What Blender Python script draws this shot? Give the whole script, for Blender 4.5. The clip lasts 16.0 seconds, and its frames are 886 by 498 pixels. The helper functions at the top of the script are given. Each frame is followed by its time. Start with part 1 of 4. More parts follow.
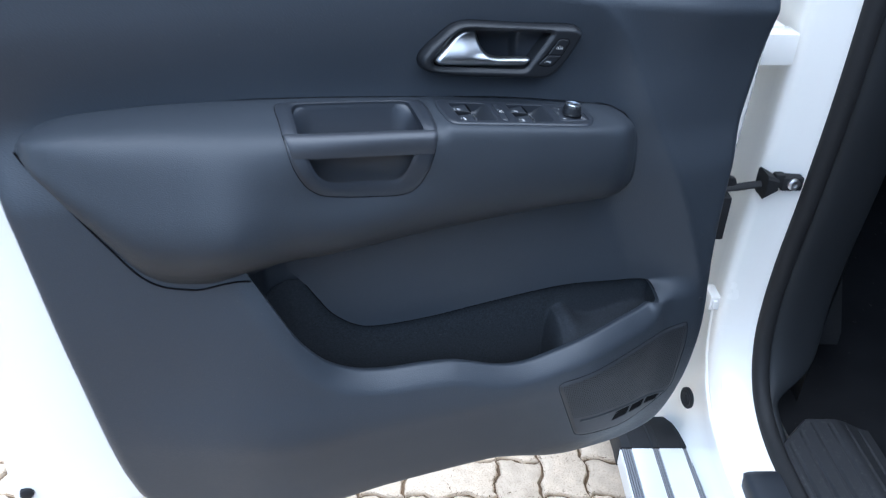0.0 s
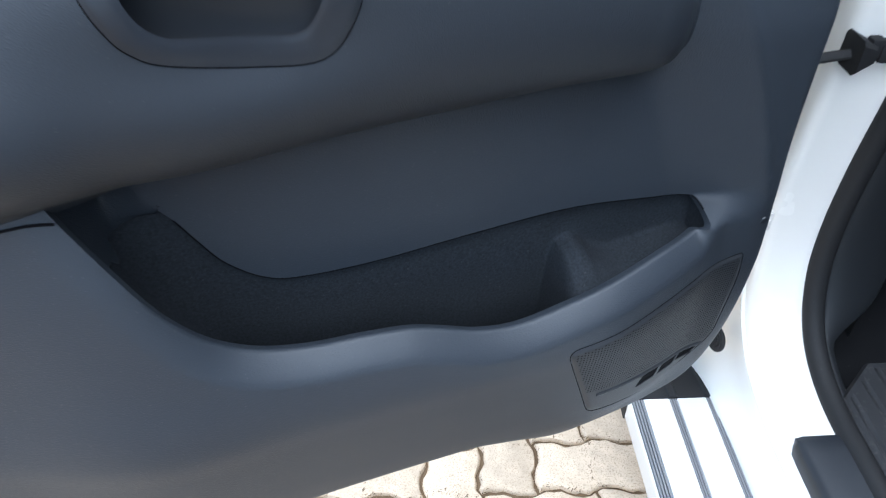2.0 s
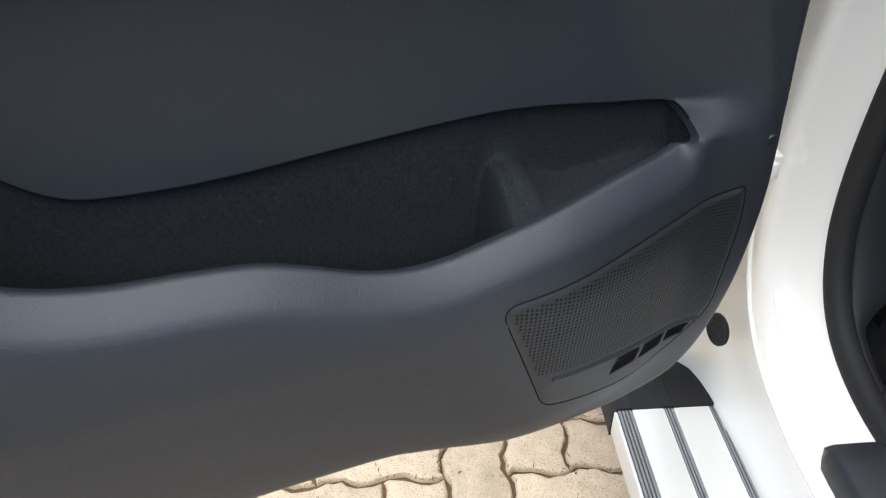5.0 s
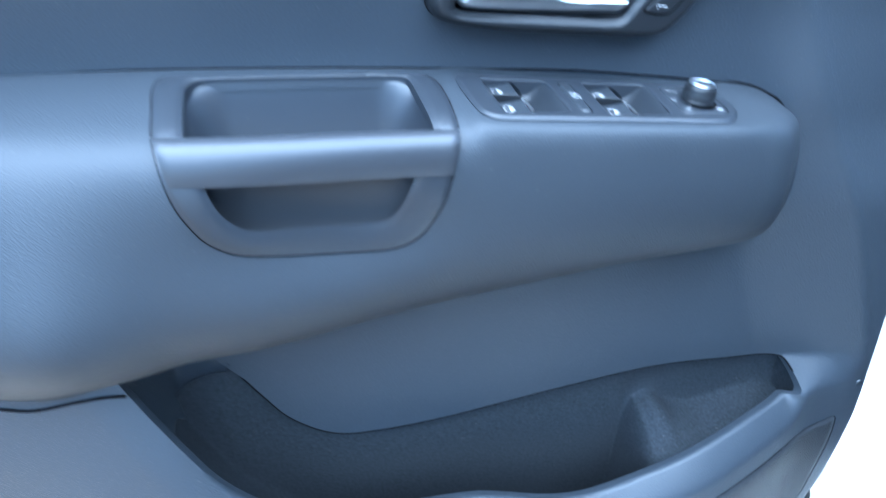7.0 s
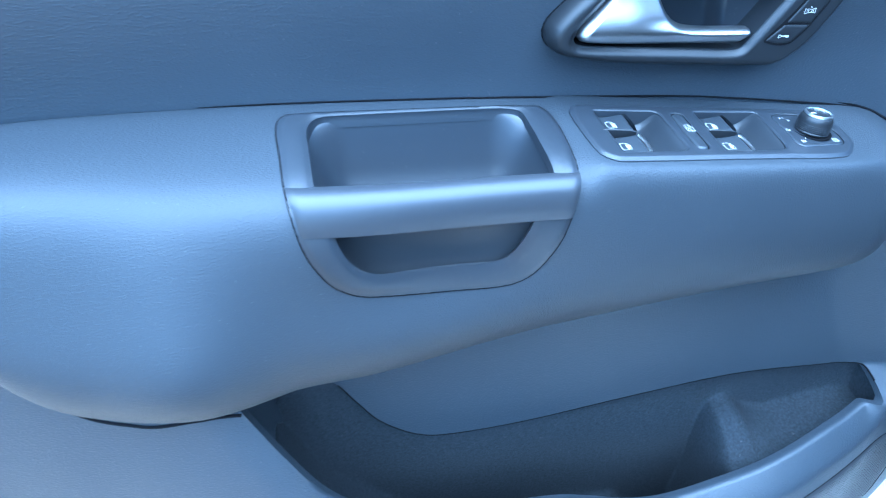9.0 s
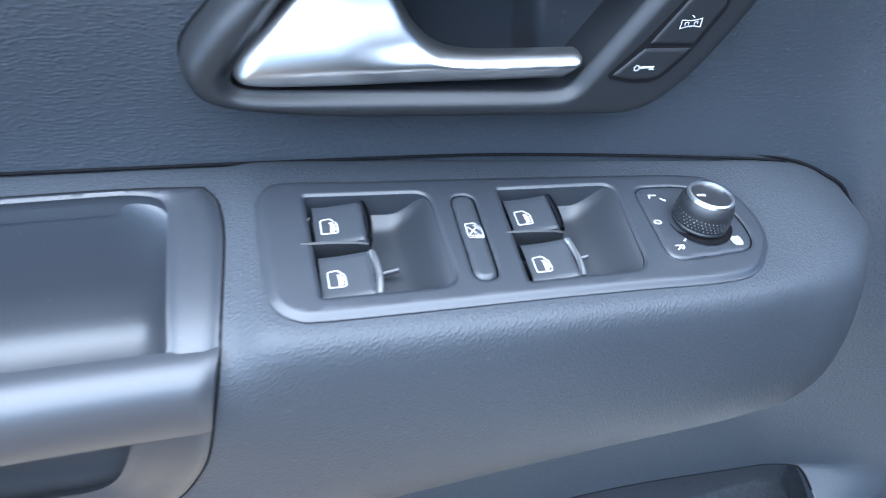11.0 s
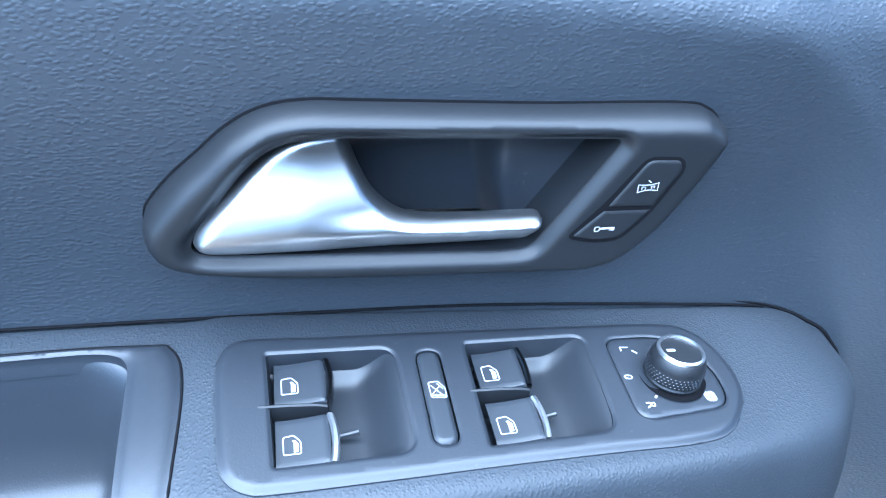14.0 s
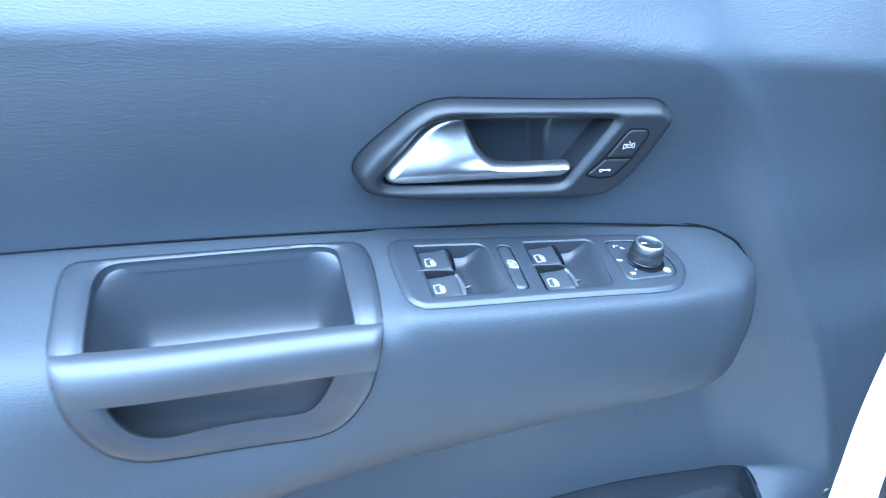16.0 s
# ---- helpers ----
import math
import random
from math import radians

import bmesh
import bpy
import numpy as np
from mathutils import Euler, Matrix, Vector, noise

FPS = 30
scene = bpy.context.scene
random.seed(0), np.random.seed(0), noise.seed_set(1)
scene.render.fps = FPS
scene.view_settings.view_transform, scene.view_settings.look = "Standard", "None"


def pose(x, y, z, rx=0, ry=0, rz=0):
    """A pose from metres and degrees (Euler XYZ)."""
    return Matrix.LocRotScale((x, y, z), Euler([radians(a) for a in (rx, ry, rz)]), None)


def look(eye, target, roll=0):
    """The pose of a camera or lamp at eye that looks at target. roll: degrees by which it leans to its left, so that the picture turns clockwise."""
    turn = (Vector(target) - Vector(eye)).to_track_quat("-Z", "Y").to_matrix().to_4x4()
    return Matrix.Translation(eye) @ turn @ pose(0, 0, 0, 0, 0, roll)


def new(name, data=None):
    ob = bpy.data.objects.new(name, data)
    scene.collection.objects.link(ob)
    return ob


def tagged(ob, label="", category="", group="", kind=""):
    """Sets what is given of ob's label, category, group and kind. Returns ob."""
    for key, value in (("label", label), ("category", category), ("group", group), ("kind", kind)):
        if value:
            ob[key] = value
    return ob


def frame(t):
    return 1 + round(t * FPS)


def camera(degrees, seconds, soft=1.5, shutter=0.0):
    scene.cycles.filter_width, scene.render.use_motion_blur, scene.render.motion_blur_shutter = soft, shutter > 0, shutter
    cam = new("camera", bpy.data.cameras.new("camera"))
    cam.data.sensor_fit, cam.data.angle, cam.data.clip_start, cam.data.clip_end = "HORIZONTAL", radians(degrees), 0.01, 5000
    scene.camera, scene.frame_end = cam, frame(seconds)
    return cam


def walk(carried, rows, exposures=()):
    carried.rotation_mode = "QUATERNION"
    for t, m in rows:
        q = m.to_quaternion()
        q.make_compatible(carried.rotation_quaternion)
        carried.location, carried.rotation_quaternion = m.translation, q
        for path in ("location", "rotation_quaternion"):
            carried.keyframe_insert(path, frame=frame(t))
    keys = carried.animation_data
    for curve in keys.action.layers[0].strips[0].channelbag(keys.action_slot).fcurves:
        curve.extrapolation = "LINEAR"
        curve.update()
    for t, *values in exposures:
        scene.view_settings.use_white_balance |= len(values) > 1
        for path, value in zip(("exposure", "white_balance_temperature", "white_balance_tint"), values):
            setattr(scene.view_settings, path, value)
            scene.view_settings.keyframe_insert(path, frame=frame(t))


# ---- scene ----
cam = camera(62.7, 16.0, 1.2, 0.5)
METRES, EYE, TILT, LEAN, TURN = 1.73, 1.52, -33.0, 0.0, 0.0
ROWS = [
    (0.0, 0.0, 0.0, 0.0, -0.0, 0.0, 0.0),
    (0.5, 0.0035, 0.0497, 0.005, -1.08, -2.17, 0.17),
    (1.0, 0.0051, 0.0973, 0.0037, -2.21, -3.83, 0.66),
    (1.5, 0.0075, 0.1453, 0.0008, -2.36, -5.44, 1.18),
    (2.0, 0.0093, 0.1982, 0.0031, -2.34, -7.68, 1.16),
    (2.5, 0.0165, 0.2516, -0.0013, -2.57, -9.57, 1.58),
    (3.0, 0.0184, 0.2853, -0.0069, -1.62, -10.46, 2.02),
    (3.5, 0.0151, 0.2965, -0.0141, -1.33, -10.47, 1.95),
    (6.0, 0.0485, 0.2973, -0.0795, -2.55, 1.73, 2.43),
    (6.5, 0.0297, 0.249, -0.0135, 1.23, -0.74, 0.46),
    (7.0, 0.0005, 0.2129, 0.0403, 2.16, -1.27, -0.75),
    (7.5, -0.0142, 0.1944, 0.0565, 3.35, -1.84, -1.04),
    (8.0, -0.0316, 0.1954, 0.0584, 4.33, -2.18, -1.17),
    (10.5, 0.0246, 0.3073, 0.1054, 3.37, -9.36, -1.65),
    (11.0, 0.0405, 0.3372, 0.1163, 3.72, -11.09, -2.24),
    (11.5, 0.0454, 0.3557, 0.1177, 4.09, -12.81, -2.18),
    (12.0, 0.0504, 0.365, 0.1172, 4.27, -13.1, -1.89),
    (12.5, 0.0516, 0.3639, 0.1171, 4.41, -12.98, -1.87),
    (13.0, 0.0504, 0.3552, 0.12, 4.37, -10.07, -1.87),
    (13.5, 0.0492, 0.3431, 0.1284, 4.92, -3.9, -2.46),
    (14.0, 0.0506, 0.34, 0.129, 4.99, -3.53, -2.19),
    (14.5, 0.0517, 0.3371, 0.1284, 4.93, -3.5, -2.07),
    (15.0, 0.0483, 0.3226, 0.1263, 4.0, -3.7, -2.31),
    (15.5, 0.0363, 0.2725, 0.1158, 2.18, -3.24, -1.13),
    (16.0, 0.0236, 0.2276, 0.107, 2.27, -2.35, -1.06),
]
ROWPOSES = [(t, pose(0, 0, EYE, TILT, LEAN, TURN) @ pose(METRES * x, METRES * y, METRES * z, 90 + pitch, roll, yaw)) for t, x, y, z, yaw, pitch, roll in ROWS]
ROWPOSES += [(3.7, look((0.046, 0.403, 1.232), (0.074, 1.891, -0.103), -1.9)), (5.8, look((0.108, 0.370, 1.088), (0.203, 2.049, 0.005), -0.5)),
             (8.2, look((-0.068, 0.335, 1.429), (-0.229, 1.955, 0.267), -1.7)), (10.3, look((0.029, 0.521, 1.392), (-0.093, 1.998, 0.047), -0.5))]
ROWPOSES.sort(key=lambda row: row[0])
EXPOSURES = [(0.0, 1.45, 5220, 6), (0.5, 1.45, 5170, 6), (1.0, 1.56, 5170, 5), (1.5, 1.65, 5320, 4), (2.0, 1.6, 5520, 5), (3.5, 1.77, 6370, 6), (6.0, 0.95, 6450, 8), (6.5, 2.22, 5600, 6), (7.0, 2.92, 4550, -1), (7.5, 3.17, 4000, -6),
             (8.0, 3.07, 3750, -7), (10.5, 3.05, 5000, 4), (11.0, 2.88, 5250, 5), (12.5, 2.78, 5350, 5), (13.0, 2.83, 5350, 5), (13.5, 3.04, 4750, 2), (14.5, 3.09, 4650, 2), (16.0, 3.29, 4450, -1)]
walk(cam, ROWPOSES, EXPOSURES)

# ---- light: bright hazy sky, the sun high and veiled ----
world = bpy.data.worlds.new("sky")
scene.world = world
world.use_nodes = True
wn = world.node_tree
sky = wn.nodes.new("ShaderNodeTexSky")
sky.sky_type, sky.sun_disc = "NISHITA", False
SUN_ELEV, SUN_ROT = 80.0, 200.0
sky.sun_elevation, sky.sun_rotation = radians(SUN_ELEV), radians(SUN_ROT)
wn.links.new(sky.outputs[0], wn.nodes["Background"].inputs[0])
wn.nodes["Background"].inputs[1].default_value = 0.105
sun_data = bpy.data.lights.new("sun", "SUN")
sun_data.energy, sun_data.angle, sun_data.color = 3.4, radians(105), (1.0, 0.97, 0.93)
sun = new("sun", sun_data)
sun_dir = Vector((math.sin(radians(SUN_ROT)) * math.cos(radians(SUN_ELEV)), math.cos(radians(SUN_ROT)) * math.cos(radians(SUN_ELEV)), math.sin(radians(SUN_ELEV))))
sun.matrix_world = look((0, 0, 6), Vector((0, 0, 6)) - sun_dir)


# ---- materials ----
def material(name, base, rough=0.5, metal=0.0, spec=0.5, vary=0.15, vary_scale=6.0, grain=0.0, grain_scale=350.0, bump=0.0, fine=0.0, fine_scale=900.0,
             dust=0.0, dust_scale=500.0, random=0.0, coat=0.0, rough_vary=0.06, stretch=(1, 1, 1), dust_at=(0.70, 0.76), dust_tint=(0.35, 0.33, 0.30)):
    """A surface with broad tone drift, leather-like cell grain, fine noise relief and specks of dust."""
    m = bpy.data.materials.new(name)
    m.use_nodes = True
    t = m.node_tree
    n, ln = t.nodes, t.links.new
    p = n["Principled BSDF"]
    p.inputs["Metallic"].default_value = metal
    p.inputs["Specular IOR Level"].default_value = spec
    p.inputs["Coat Weight"].default_value = coat
    where = n.new("ShaderNodeTexCoord")
    src = where.outputs["Object"]
    broad = n.new("ShaderNodeTexNoise")
    broad.inputs["Scale"].default_value, broad.inputs["Detail"].default_value = vary_scale, 4.0
    ln(src, broad.inputs["Vector"])
    mix = n.new("ShaderNodeMix")
    mix.data_type = "RGBA"
    mix.inputs["A"].default_value = (*[c * (1 - vary) for c in base], 1)
    mix.inputs["B"].default_value = (*[c * (1 + vary) for c in base], 1)
    ln(broad.outputs["Fac"], mix.inputs["Factor"])
    colour = mix.outputs["Result"]
    if random:
        info = n.new("ShaderNodeObjectInfo")
        hsv = n.new("ShaderNodeHueSaturation")
        span = n.new("ShaderNodeMapRange")
        span.inputs["To Min"].default_value, span.inputs["To Max"].default_value = 1 - random, 1 + random
        ln(info.outputs["Random"], span.inputs["Value"])
        ln(span.outputs["Result"], hsv.inputs["Value"])
        ln(colour, hsv.inputs["Color"])
        colour = hsv.outputs["Color"]
    if dust:
        specks = n.new("ShaderNodeTexNoise")
        specks.inputs["Scale"].default_value, specks.inputs["Detail"].default_value = dust_scale, 2.0
        ln(src, specks.inputs["Vector"])
        cut = n.new("ShaderNodeMapRange")
        cut.inputs["From Min"].default_value, cut.inputs["From Max"].default_value = dust_at
        cut.inputs["To Max"].default_value = dust
        ln(specks.outputs["Fac"], cut.inputs["Value"])
        dusty = n.new("ShaderNodeMix")
        dusty.data_type = "RGBA"
        dusty.inputs["B"].default_value = (*dust_tint, 1)
        ln(cut.outputs["Result"], dusty.inputs["Factor"])
        ln(colour, dusty.inputs["A"])
        colour = dusty.outputs["Result"]
    ln(colour, p.inputs["Base Color"])
    smear = n.new("ShaderNodeMapRange")
    smear.inputs["To Min"].default_value, smear.inputs["To Max"].default_value = rough - rough_vary, rough + rough_vary
    ln(broad.outputs["Fac"], smear.inputs["Value"])
    ln(smear.outputs["Result"], p.inputs["Roughness"])
    normal = None
    if grain:
        cells = n.new("ShaderNodeTexVoronoi")
        cells.feature, cells.inputs["Scale"].default_value, cells.inputs["Smoothness"].default_value = "SMOOTH_F1", grain_scale, 0.35
        warp = n.new("ShaderNodeTexNoise")
        warp.inputs["Scale"].default_value = grain_scale * 0.6
        add = n.new("ShaderNodeVectorMath")
        add.operation = "MULTIPLY_ADD"
        add.inputs[1].default_value = (0.7 / grain_scale,) * 3
        ln(src, warp.inputs["Vector"])
        ln(warp.outputs["Color"], add.inputs[0])
        ln(src, add.inputs[2])
        long = n.new("ShaderNodeVectorMath")
        long.operation = "MULTIPLY"
        long.inputs[1].default_value = stretch
        ln(add.outputs[0], long.inputs[0])
        ln(long.outputs[0], cells.inputs["Vector"])
        soft = n.new("ShaderNodeMapRange")
        soft.interpolation_type = "SMOOTHSTEP"
        soft.inputs["From Min"].default_value, soft.inputs["From Max"].default_value = 0.62, 0.12
        ln(cells.outputs["Distance"], soft.inputs["Value"])
        b = n.new("ShaderNodeBump")
        b.inputs["Strength"].default_value, b.inputs["Distance"].default_value = grain, bump
        ln(soft.outputs["Result"], b.inputs["Height"])
        normal = b.outputs["Normal"]
    if fine:
        small = n.new("ShaderNodeTexNoise")
        small.inputs["Scale"].default_value, small.inputs["Detail"].default_value = fine_scale, 3.0
        ln(src, small.inputs["Vector"])
        b = n.new("ShaderNodeBump")
        b.inputs["Strength"].default_value, b.inputs["Distance"].default_value = fine, 0.0006
        ln(small.outputs["Fac"], b.inputs["Height"])
        if normal:
            ln(normal, b.inputs["Normal"])
        normal = b.outputs["Normal"]
    if normal:
        ln(normal, p.inputs["Normal"])
    return m


VINYL = material("grained_charcoal_vinyl", (0.0268, 0.0322, 0.0405), 0.48, grain=0.6, grain_scale=640, bump=0.00020, vary=0.14, dust=0.08, dust_scale=420, stretch=(0.72, 1, 1.15))
SOFT = material("soft_charcoal_vinyl", (0.0205, 0.0246, 0.0308), 0.56, spec=0.42, grain=0.65, grain_scale=840, bump=0.00017, vary=0.12, dust=0.05, dust_scale=450)
PLASTIC = material("black_satin_plastic", (0.0165, 0.0192, 0.0245), 0.42, spec=0.55, fine=0.10, fine_scale=1500, dust=0.05, dust_scale=380)
COVER_PLASTIC = material("matt_black_cover_plastic", (0.026, 0.028, 0.032), 0.52, fine=0.15, fine_scale=1300)
BEZEL = material("smooth_black_plastic", (0.012, 0.013, 0.015), 0.42, spec=0.32, fine=0.05, fine_scale=1800)
SATIN = material("satin_dark_grey_trim", (0.027, 0.029, 0.034), 0.42, spec=0.5, fine=0.06, fine_scale=1200)
CHROME = material("satin_chrome", (0.42, 0.425, 0.43), 0.34, metal=1.0, vary=0.03, fine=0.03, fine_scale=700)
KEY = material("satin_blue_black_key_plastic", (0.0185, 0.0215, 0.0265), 0.45, spec=0.5, fine=0.05, fine_scale=1500)
# Panel plastic a quarter darker, the wells' shade put into its colour.
WELL = material("shaded_well_plastic", (0.0120, 0.0142, 0.0182), 0.45, spec=0.5, fine=0.08, fine_scale=1500)
# Chrome toned down, painting in the dark wall that the upper edges reflect.
DIM_CHROME = material("chrome_dark_reflection", (0.16, 0.17, 0.19), 0.22, metal=1.0, vary=0.05)
STRIP = material("grey_grip_rubber", (0.21, 0.21, 0.215), 0.6, fine=0.2, fine_scale=700)
BRIGHT = material("polished_chrome", (0.88, 0.88, 0.89), 0.3, metal=1.0, vary=0.02)
FELT = material("black_felt_lining", (0.020, 0.0230, 0.0275), 0.95, spec=0.2, vary=0.8, vary_scale=400, fine=1.0, fine_scale=900, dust=0.07, dust_scale=260)
WHITE = material("white_car_paint", (0.90, 0.87, 0.81), 0.25, vary=0.02, coat=0.6)
RUBBER = material("black_rubber", (0.012, 0.012, 0.013), 0.68, spec=0.35, fine=0.2, fine_scale=800, dust=0.12)
MARK = material("white_print", (0.46, 0.46, 0.46), 0.5, vary=0.02)
ALU = material("brushed_aluminium", (0.80, 0.79, 0.76), 0.42, metal=0.3, vary=0.05)
CARPET = material("dark_floor_carpet", (0.012, 0.0125, 0.014), 0.95, spec=0.1, vary=0.5, vary_scale=12, fine=1.0, fine_scale=700, dust=0.12, dust_scale=110)
MAT = material("scuffed_black_rubber_mat", (0.016, 0.0168, 0.0192), 0.6, fine=0.5, fine_scale=600, vary=0.5, vary_scale=18, dust=0.1, dust_scale=150, dust_at=(0.6, 0.75))
DARK = material("dark_interior_plastic", (0.0125, 0.0138, 0.0158), 0.55, spec=0.35, fine=0.3, fine_scale=700)
STONE = material("worn_concrete_paving", (0.54, 0.432, 0.315), 0.9, spec=0.2, vary=0.3, vary_scale=30, fine=1.0, fine_scale=160, random=0.12, dust=0.6, dust_scale=330, dust_at=(0.52, 0.70), dust_tint=(0.21, 0.15, 0.09))
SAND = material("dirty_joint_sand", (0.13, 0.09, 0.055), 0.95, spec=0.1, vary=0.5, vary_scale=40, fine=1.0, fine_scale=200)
STRAW = material("dry_grass_and_grit", (0.11, 0.075, 0.042), 0.9, spec=0.1, vary=0.7, vary_scale=90)
STEEL = material("zinc_plated_steel", (0.55, 0.55, 0.55), 0.35, metal=1.0)
# Near-black for joints and holes, and for shadow painted round the knob.
HOLE = material("gap_and_shadow_black", (0.004, 0.004, 0.005), 0.9, spec=0.1)


# ---- mesh helpers ----
def bm_from(verts, faces):
    bm = bmesh.new()
    vs = [bm.verts.new(v) for v in verts]
    for f in faces:
        try:
            bm.faces.new([vs[i] for i in f])
        except ValueError:
            pass
    return bm


def part(name, bm, mat, parent=None, label="", smooth=True, angle=40, place=None):
    """Links a bmesh as one mesh object under a thing or a part."""
    bmesh.ops.remove_doubles(bm, verts=bm.verts, dist=1e-6)
    bmesh.ops.recalc_face_normals(bm, faces=bm.faces)
    me = bpy.data.meshes.new(name)
    bm.to_mesh(me)
    bm.free()
    me.materials.append(mat)
    if smooth:
        me.shade_smooth()
        me.set_sharp_from_angle(angle=radians(angle))
    ob = new(name, me)
    if parent:
        ob.parent = parent
    if place is not None:
        ob.matrix_basis = place
    if label:
        tagged(ob, label)
    return ob


def thing(name, m, label, category, kind="", group=""):
    ob = new(name)
    ob.matrix_world = m
    ob.empty_display_size = 0.1
    return tagged(ob, label, category, group, kind)


def smooth_loop(points, n=8):
    """Closed Catmull-Rom loop."""
    p = np.array(points, float)
    out = []
    for i in range(len(p)):
        a, b, c, d = p[i - 1], p[i], p[(i + 1) % len(p)], p[(i + 2) % len(p)]
        for t in np.arange(n) / n:
            out.append(0.5 * (2 * b + (c - a) * t + (2 * a - 5 * b + 4 * c - d) * t**2 + (3 * b - a - 3 * c + d) * t**3))
    return np.array(out)


def round_loop(points, r=0.003, n=6):
    """Closed polygon with rounded corners."""
    p = np.array(points, float)
    out = []
    for i in range(len(p)):
        a, b, c = p[i - 1], p[i], p[(i + 1) % len(p)]
        la, lc = np.linalg.norm(a - b), np.linalg.norm(c - b)
        k = r[i] if isinstance(r, (list, tuple)) else r
        s, e = b + (a - b) / la * min(k, la * 0.48), b + (c - b) / lc * min(k, lc * 0.48)
        for t in np.linspace(0, 1, n):
            out.append((1 - t)**2 * s + 2 * t * (1 - t) * b + t**2 * e)
    return np.array(out)


def open_line(points, n=8):
    p = np.array(points, float)
    q = np.vstack([2 * p[0] - p[1], p, 2 * p[-1] - p[-2]])
    out = []
    for i in range(1, len(q) - 2):
        a, b, c, d = q[i - 1], q[i], q[i + 1], q[i + 2]
        for t in np.arange(n) / n:
            out.append(0.5 * (2 * b + (c - a) * t + (2 * a - 5 * b + 4 * c - d) * t**2 + (3 * b - a - 3 * c + d) * t**3))
    out.append(p[-1])
    return np.array(out)


def dense(loop, step):
    out = []
    for i in range(len(loop)):
        a, b = loop[i], loop[(i + 1) % len(loop)]
        k = max(1, int(np.ceil(np.linalg.norm(b - a) / step)))
        out += [a + (b - a) * j / k for j in range(k)]
    return np.array(out)


def inside(loop, pts):
    x, y = pts[:, 0], pts[:, 1]
    hit = np.zeros(len(pts), bool)
    for i in range(len(loop)):
        (x0, y0), (x1, y1) = loop[i - 1], loop[i]
        if y0 != y1:
            hit ^= ((y0 > y) != (y1 > y)) & (x < (x1 - x0) * (y - y0) / (y1 - y0) + x0)
    return hit


def away(line, pts, closed=True):
    """Distance from each point to a polyline."""
    best = np.full(len(pts), 1e9)
    for i in range(0 if closed else 1, len(line)):
        a, b = line[i - 1], line[i]
        ab = b - a
        t = np.clip(((pts - a) @ ab) / max(ab @ ab, 1e-12), 0, 1)
        best = np.minimum(best, np.linalg.norm(pts - a - t[:, None] * ab, axis=1))
    return best


def shrunk(loop, k):
    """Loop drawn in by k."""
    p = np.array(loop)
    t = np.roll(p, -1, 0) - np.roll(p, 1, 0)
    n = np.stack([-t[:, 1], t[:, 0]], 1) / np.maximum(np.linalg.norm(t, axis=1), 1e-9)[:, None]
    area = np.sum(p[:, 0] * np.roll(p[:, 1], -1) - np.roll(p[:, 0], -1) * p[:, 1])
    return p + n * (k if area > 0 else -k)


def sheet(outer, holes, step, place, rims=(), bands=(), fine=None):
    """A fine triangulated sheet inside an outline, with holes; place(points) gives the 3D places. rims: per loop (outline first)
    a function of the loop's places giving further rows of places that turn the edge. bands: distances from the edges at which
    further loops are laid, so that rounded edges come out clean."""
    from mathutils.geometry import delaunay_2d_cdt
    loops = [dense(np.array(l, float), fine or step) for l in (outer, *holes)]
    lo, hi = loops[0].min(0), loops[0].max(0)
    gx, gy = np.meshgrid(np.arange(lo[0] + step / 2, hi[0], step), np.arange(lo[1] + step / 2, hi[1], step))
    gx[1::2] += step / 2
    grid = np.stack([gx.ravel(), gy.ravel()], 1)
    keep = inside(loops[0], grid)
    for l in loops[1:]:
        keep &= ~inside(l, grid)
    grid = grid[keep]
    for l in loops:
        grid = grid[away(l, grid) > (bands[-1] if bands else 0) + step * 0.4]
    pts, edges = [], []
    for k in bands:
        for i, l in enumerate(loops):
            q = shrunk(l, k if i == 0 else -k)
            good = away(l, q) > k * 0.93
            for m, other in enumerate(loops):
                if m != i:
                    good &= away(other, q) > k
            pts += [tuple(x) for x in q[good]]
    for l in loops:
        k = len(pts)
        pts += [tuple(q) for q in l]
        edges += [(k + i, k + (i + 1) % len(l)) for i in range(len(l))]
    pts += [tuple(q) for q in grid]
    vs, _, fs, _, _, _ = delaunay_2d_cdt([Vector(q) for q in pts], edges, [], 0, 1e-7)
    v2 = np.array([tuple(v) for v in vs])
    tri = np.array([tuple(f) for f in fs if len(f) == 3])
    mid = v2[tri].mean(1)
    ok = inside(loops[0], mid)
    for l in loops[1:]:
        ok &= ~inside(l, mid)
    faces = [tuple(int(i) for i in f) for f in tri[ok]]
    verts = [tuple(q) for q in place(v2)]
    for l, rim in zip(loops, rims):
        if rim is None:
            continue
        rows = [place(l)] + list(rim(place(l)))
        ids = []
        for r in rows:
            ids.append(range(len(verts), len(verts) + len(r)))
            verts += [tuple(q) for q in r]
        for a, b in zip(ids, ids[1:]):
            k = len(a)
            faces += [(a[i], a[(i + 1) % k], b[(i + 1) % k], b[i]) for i in range(k)]
    return bm_from(verts, faces)


def loft(rows, close=False, cap=False):
    """A skin over rows of places, each with the same number of places."""
    n, k = len(rows), len(rows[0])
    verts = [tuple(q) for r in rows for q in r]
    faces = []
    for i in range(n - 1):
        for j in range(k if close else k - 1):
            faces.append((i * k + j, i * k + (j + 1) % k, (i + 1) * k + (j + 1) % k, (i + 1) * k + j))
    if cap:
        faces += [tuple(range(k)), tuple(range((n - 1) * k, n * k))]
    return bm_from(verts, faces)


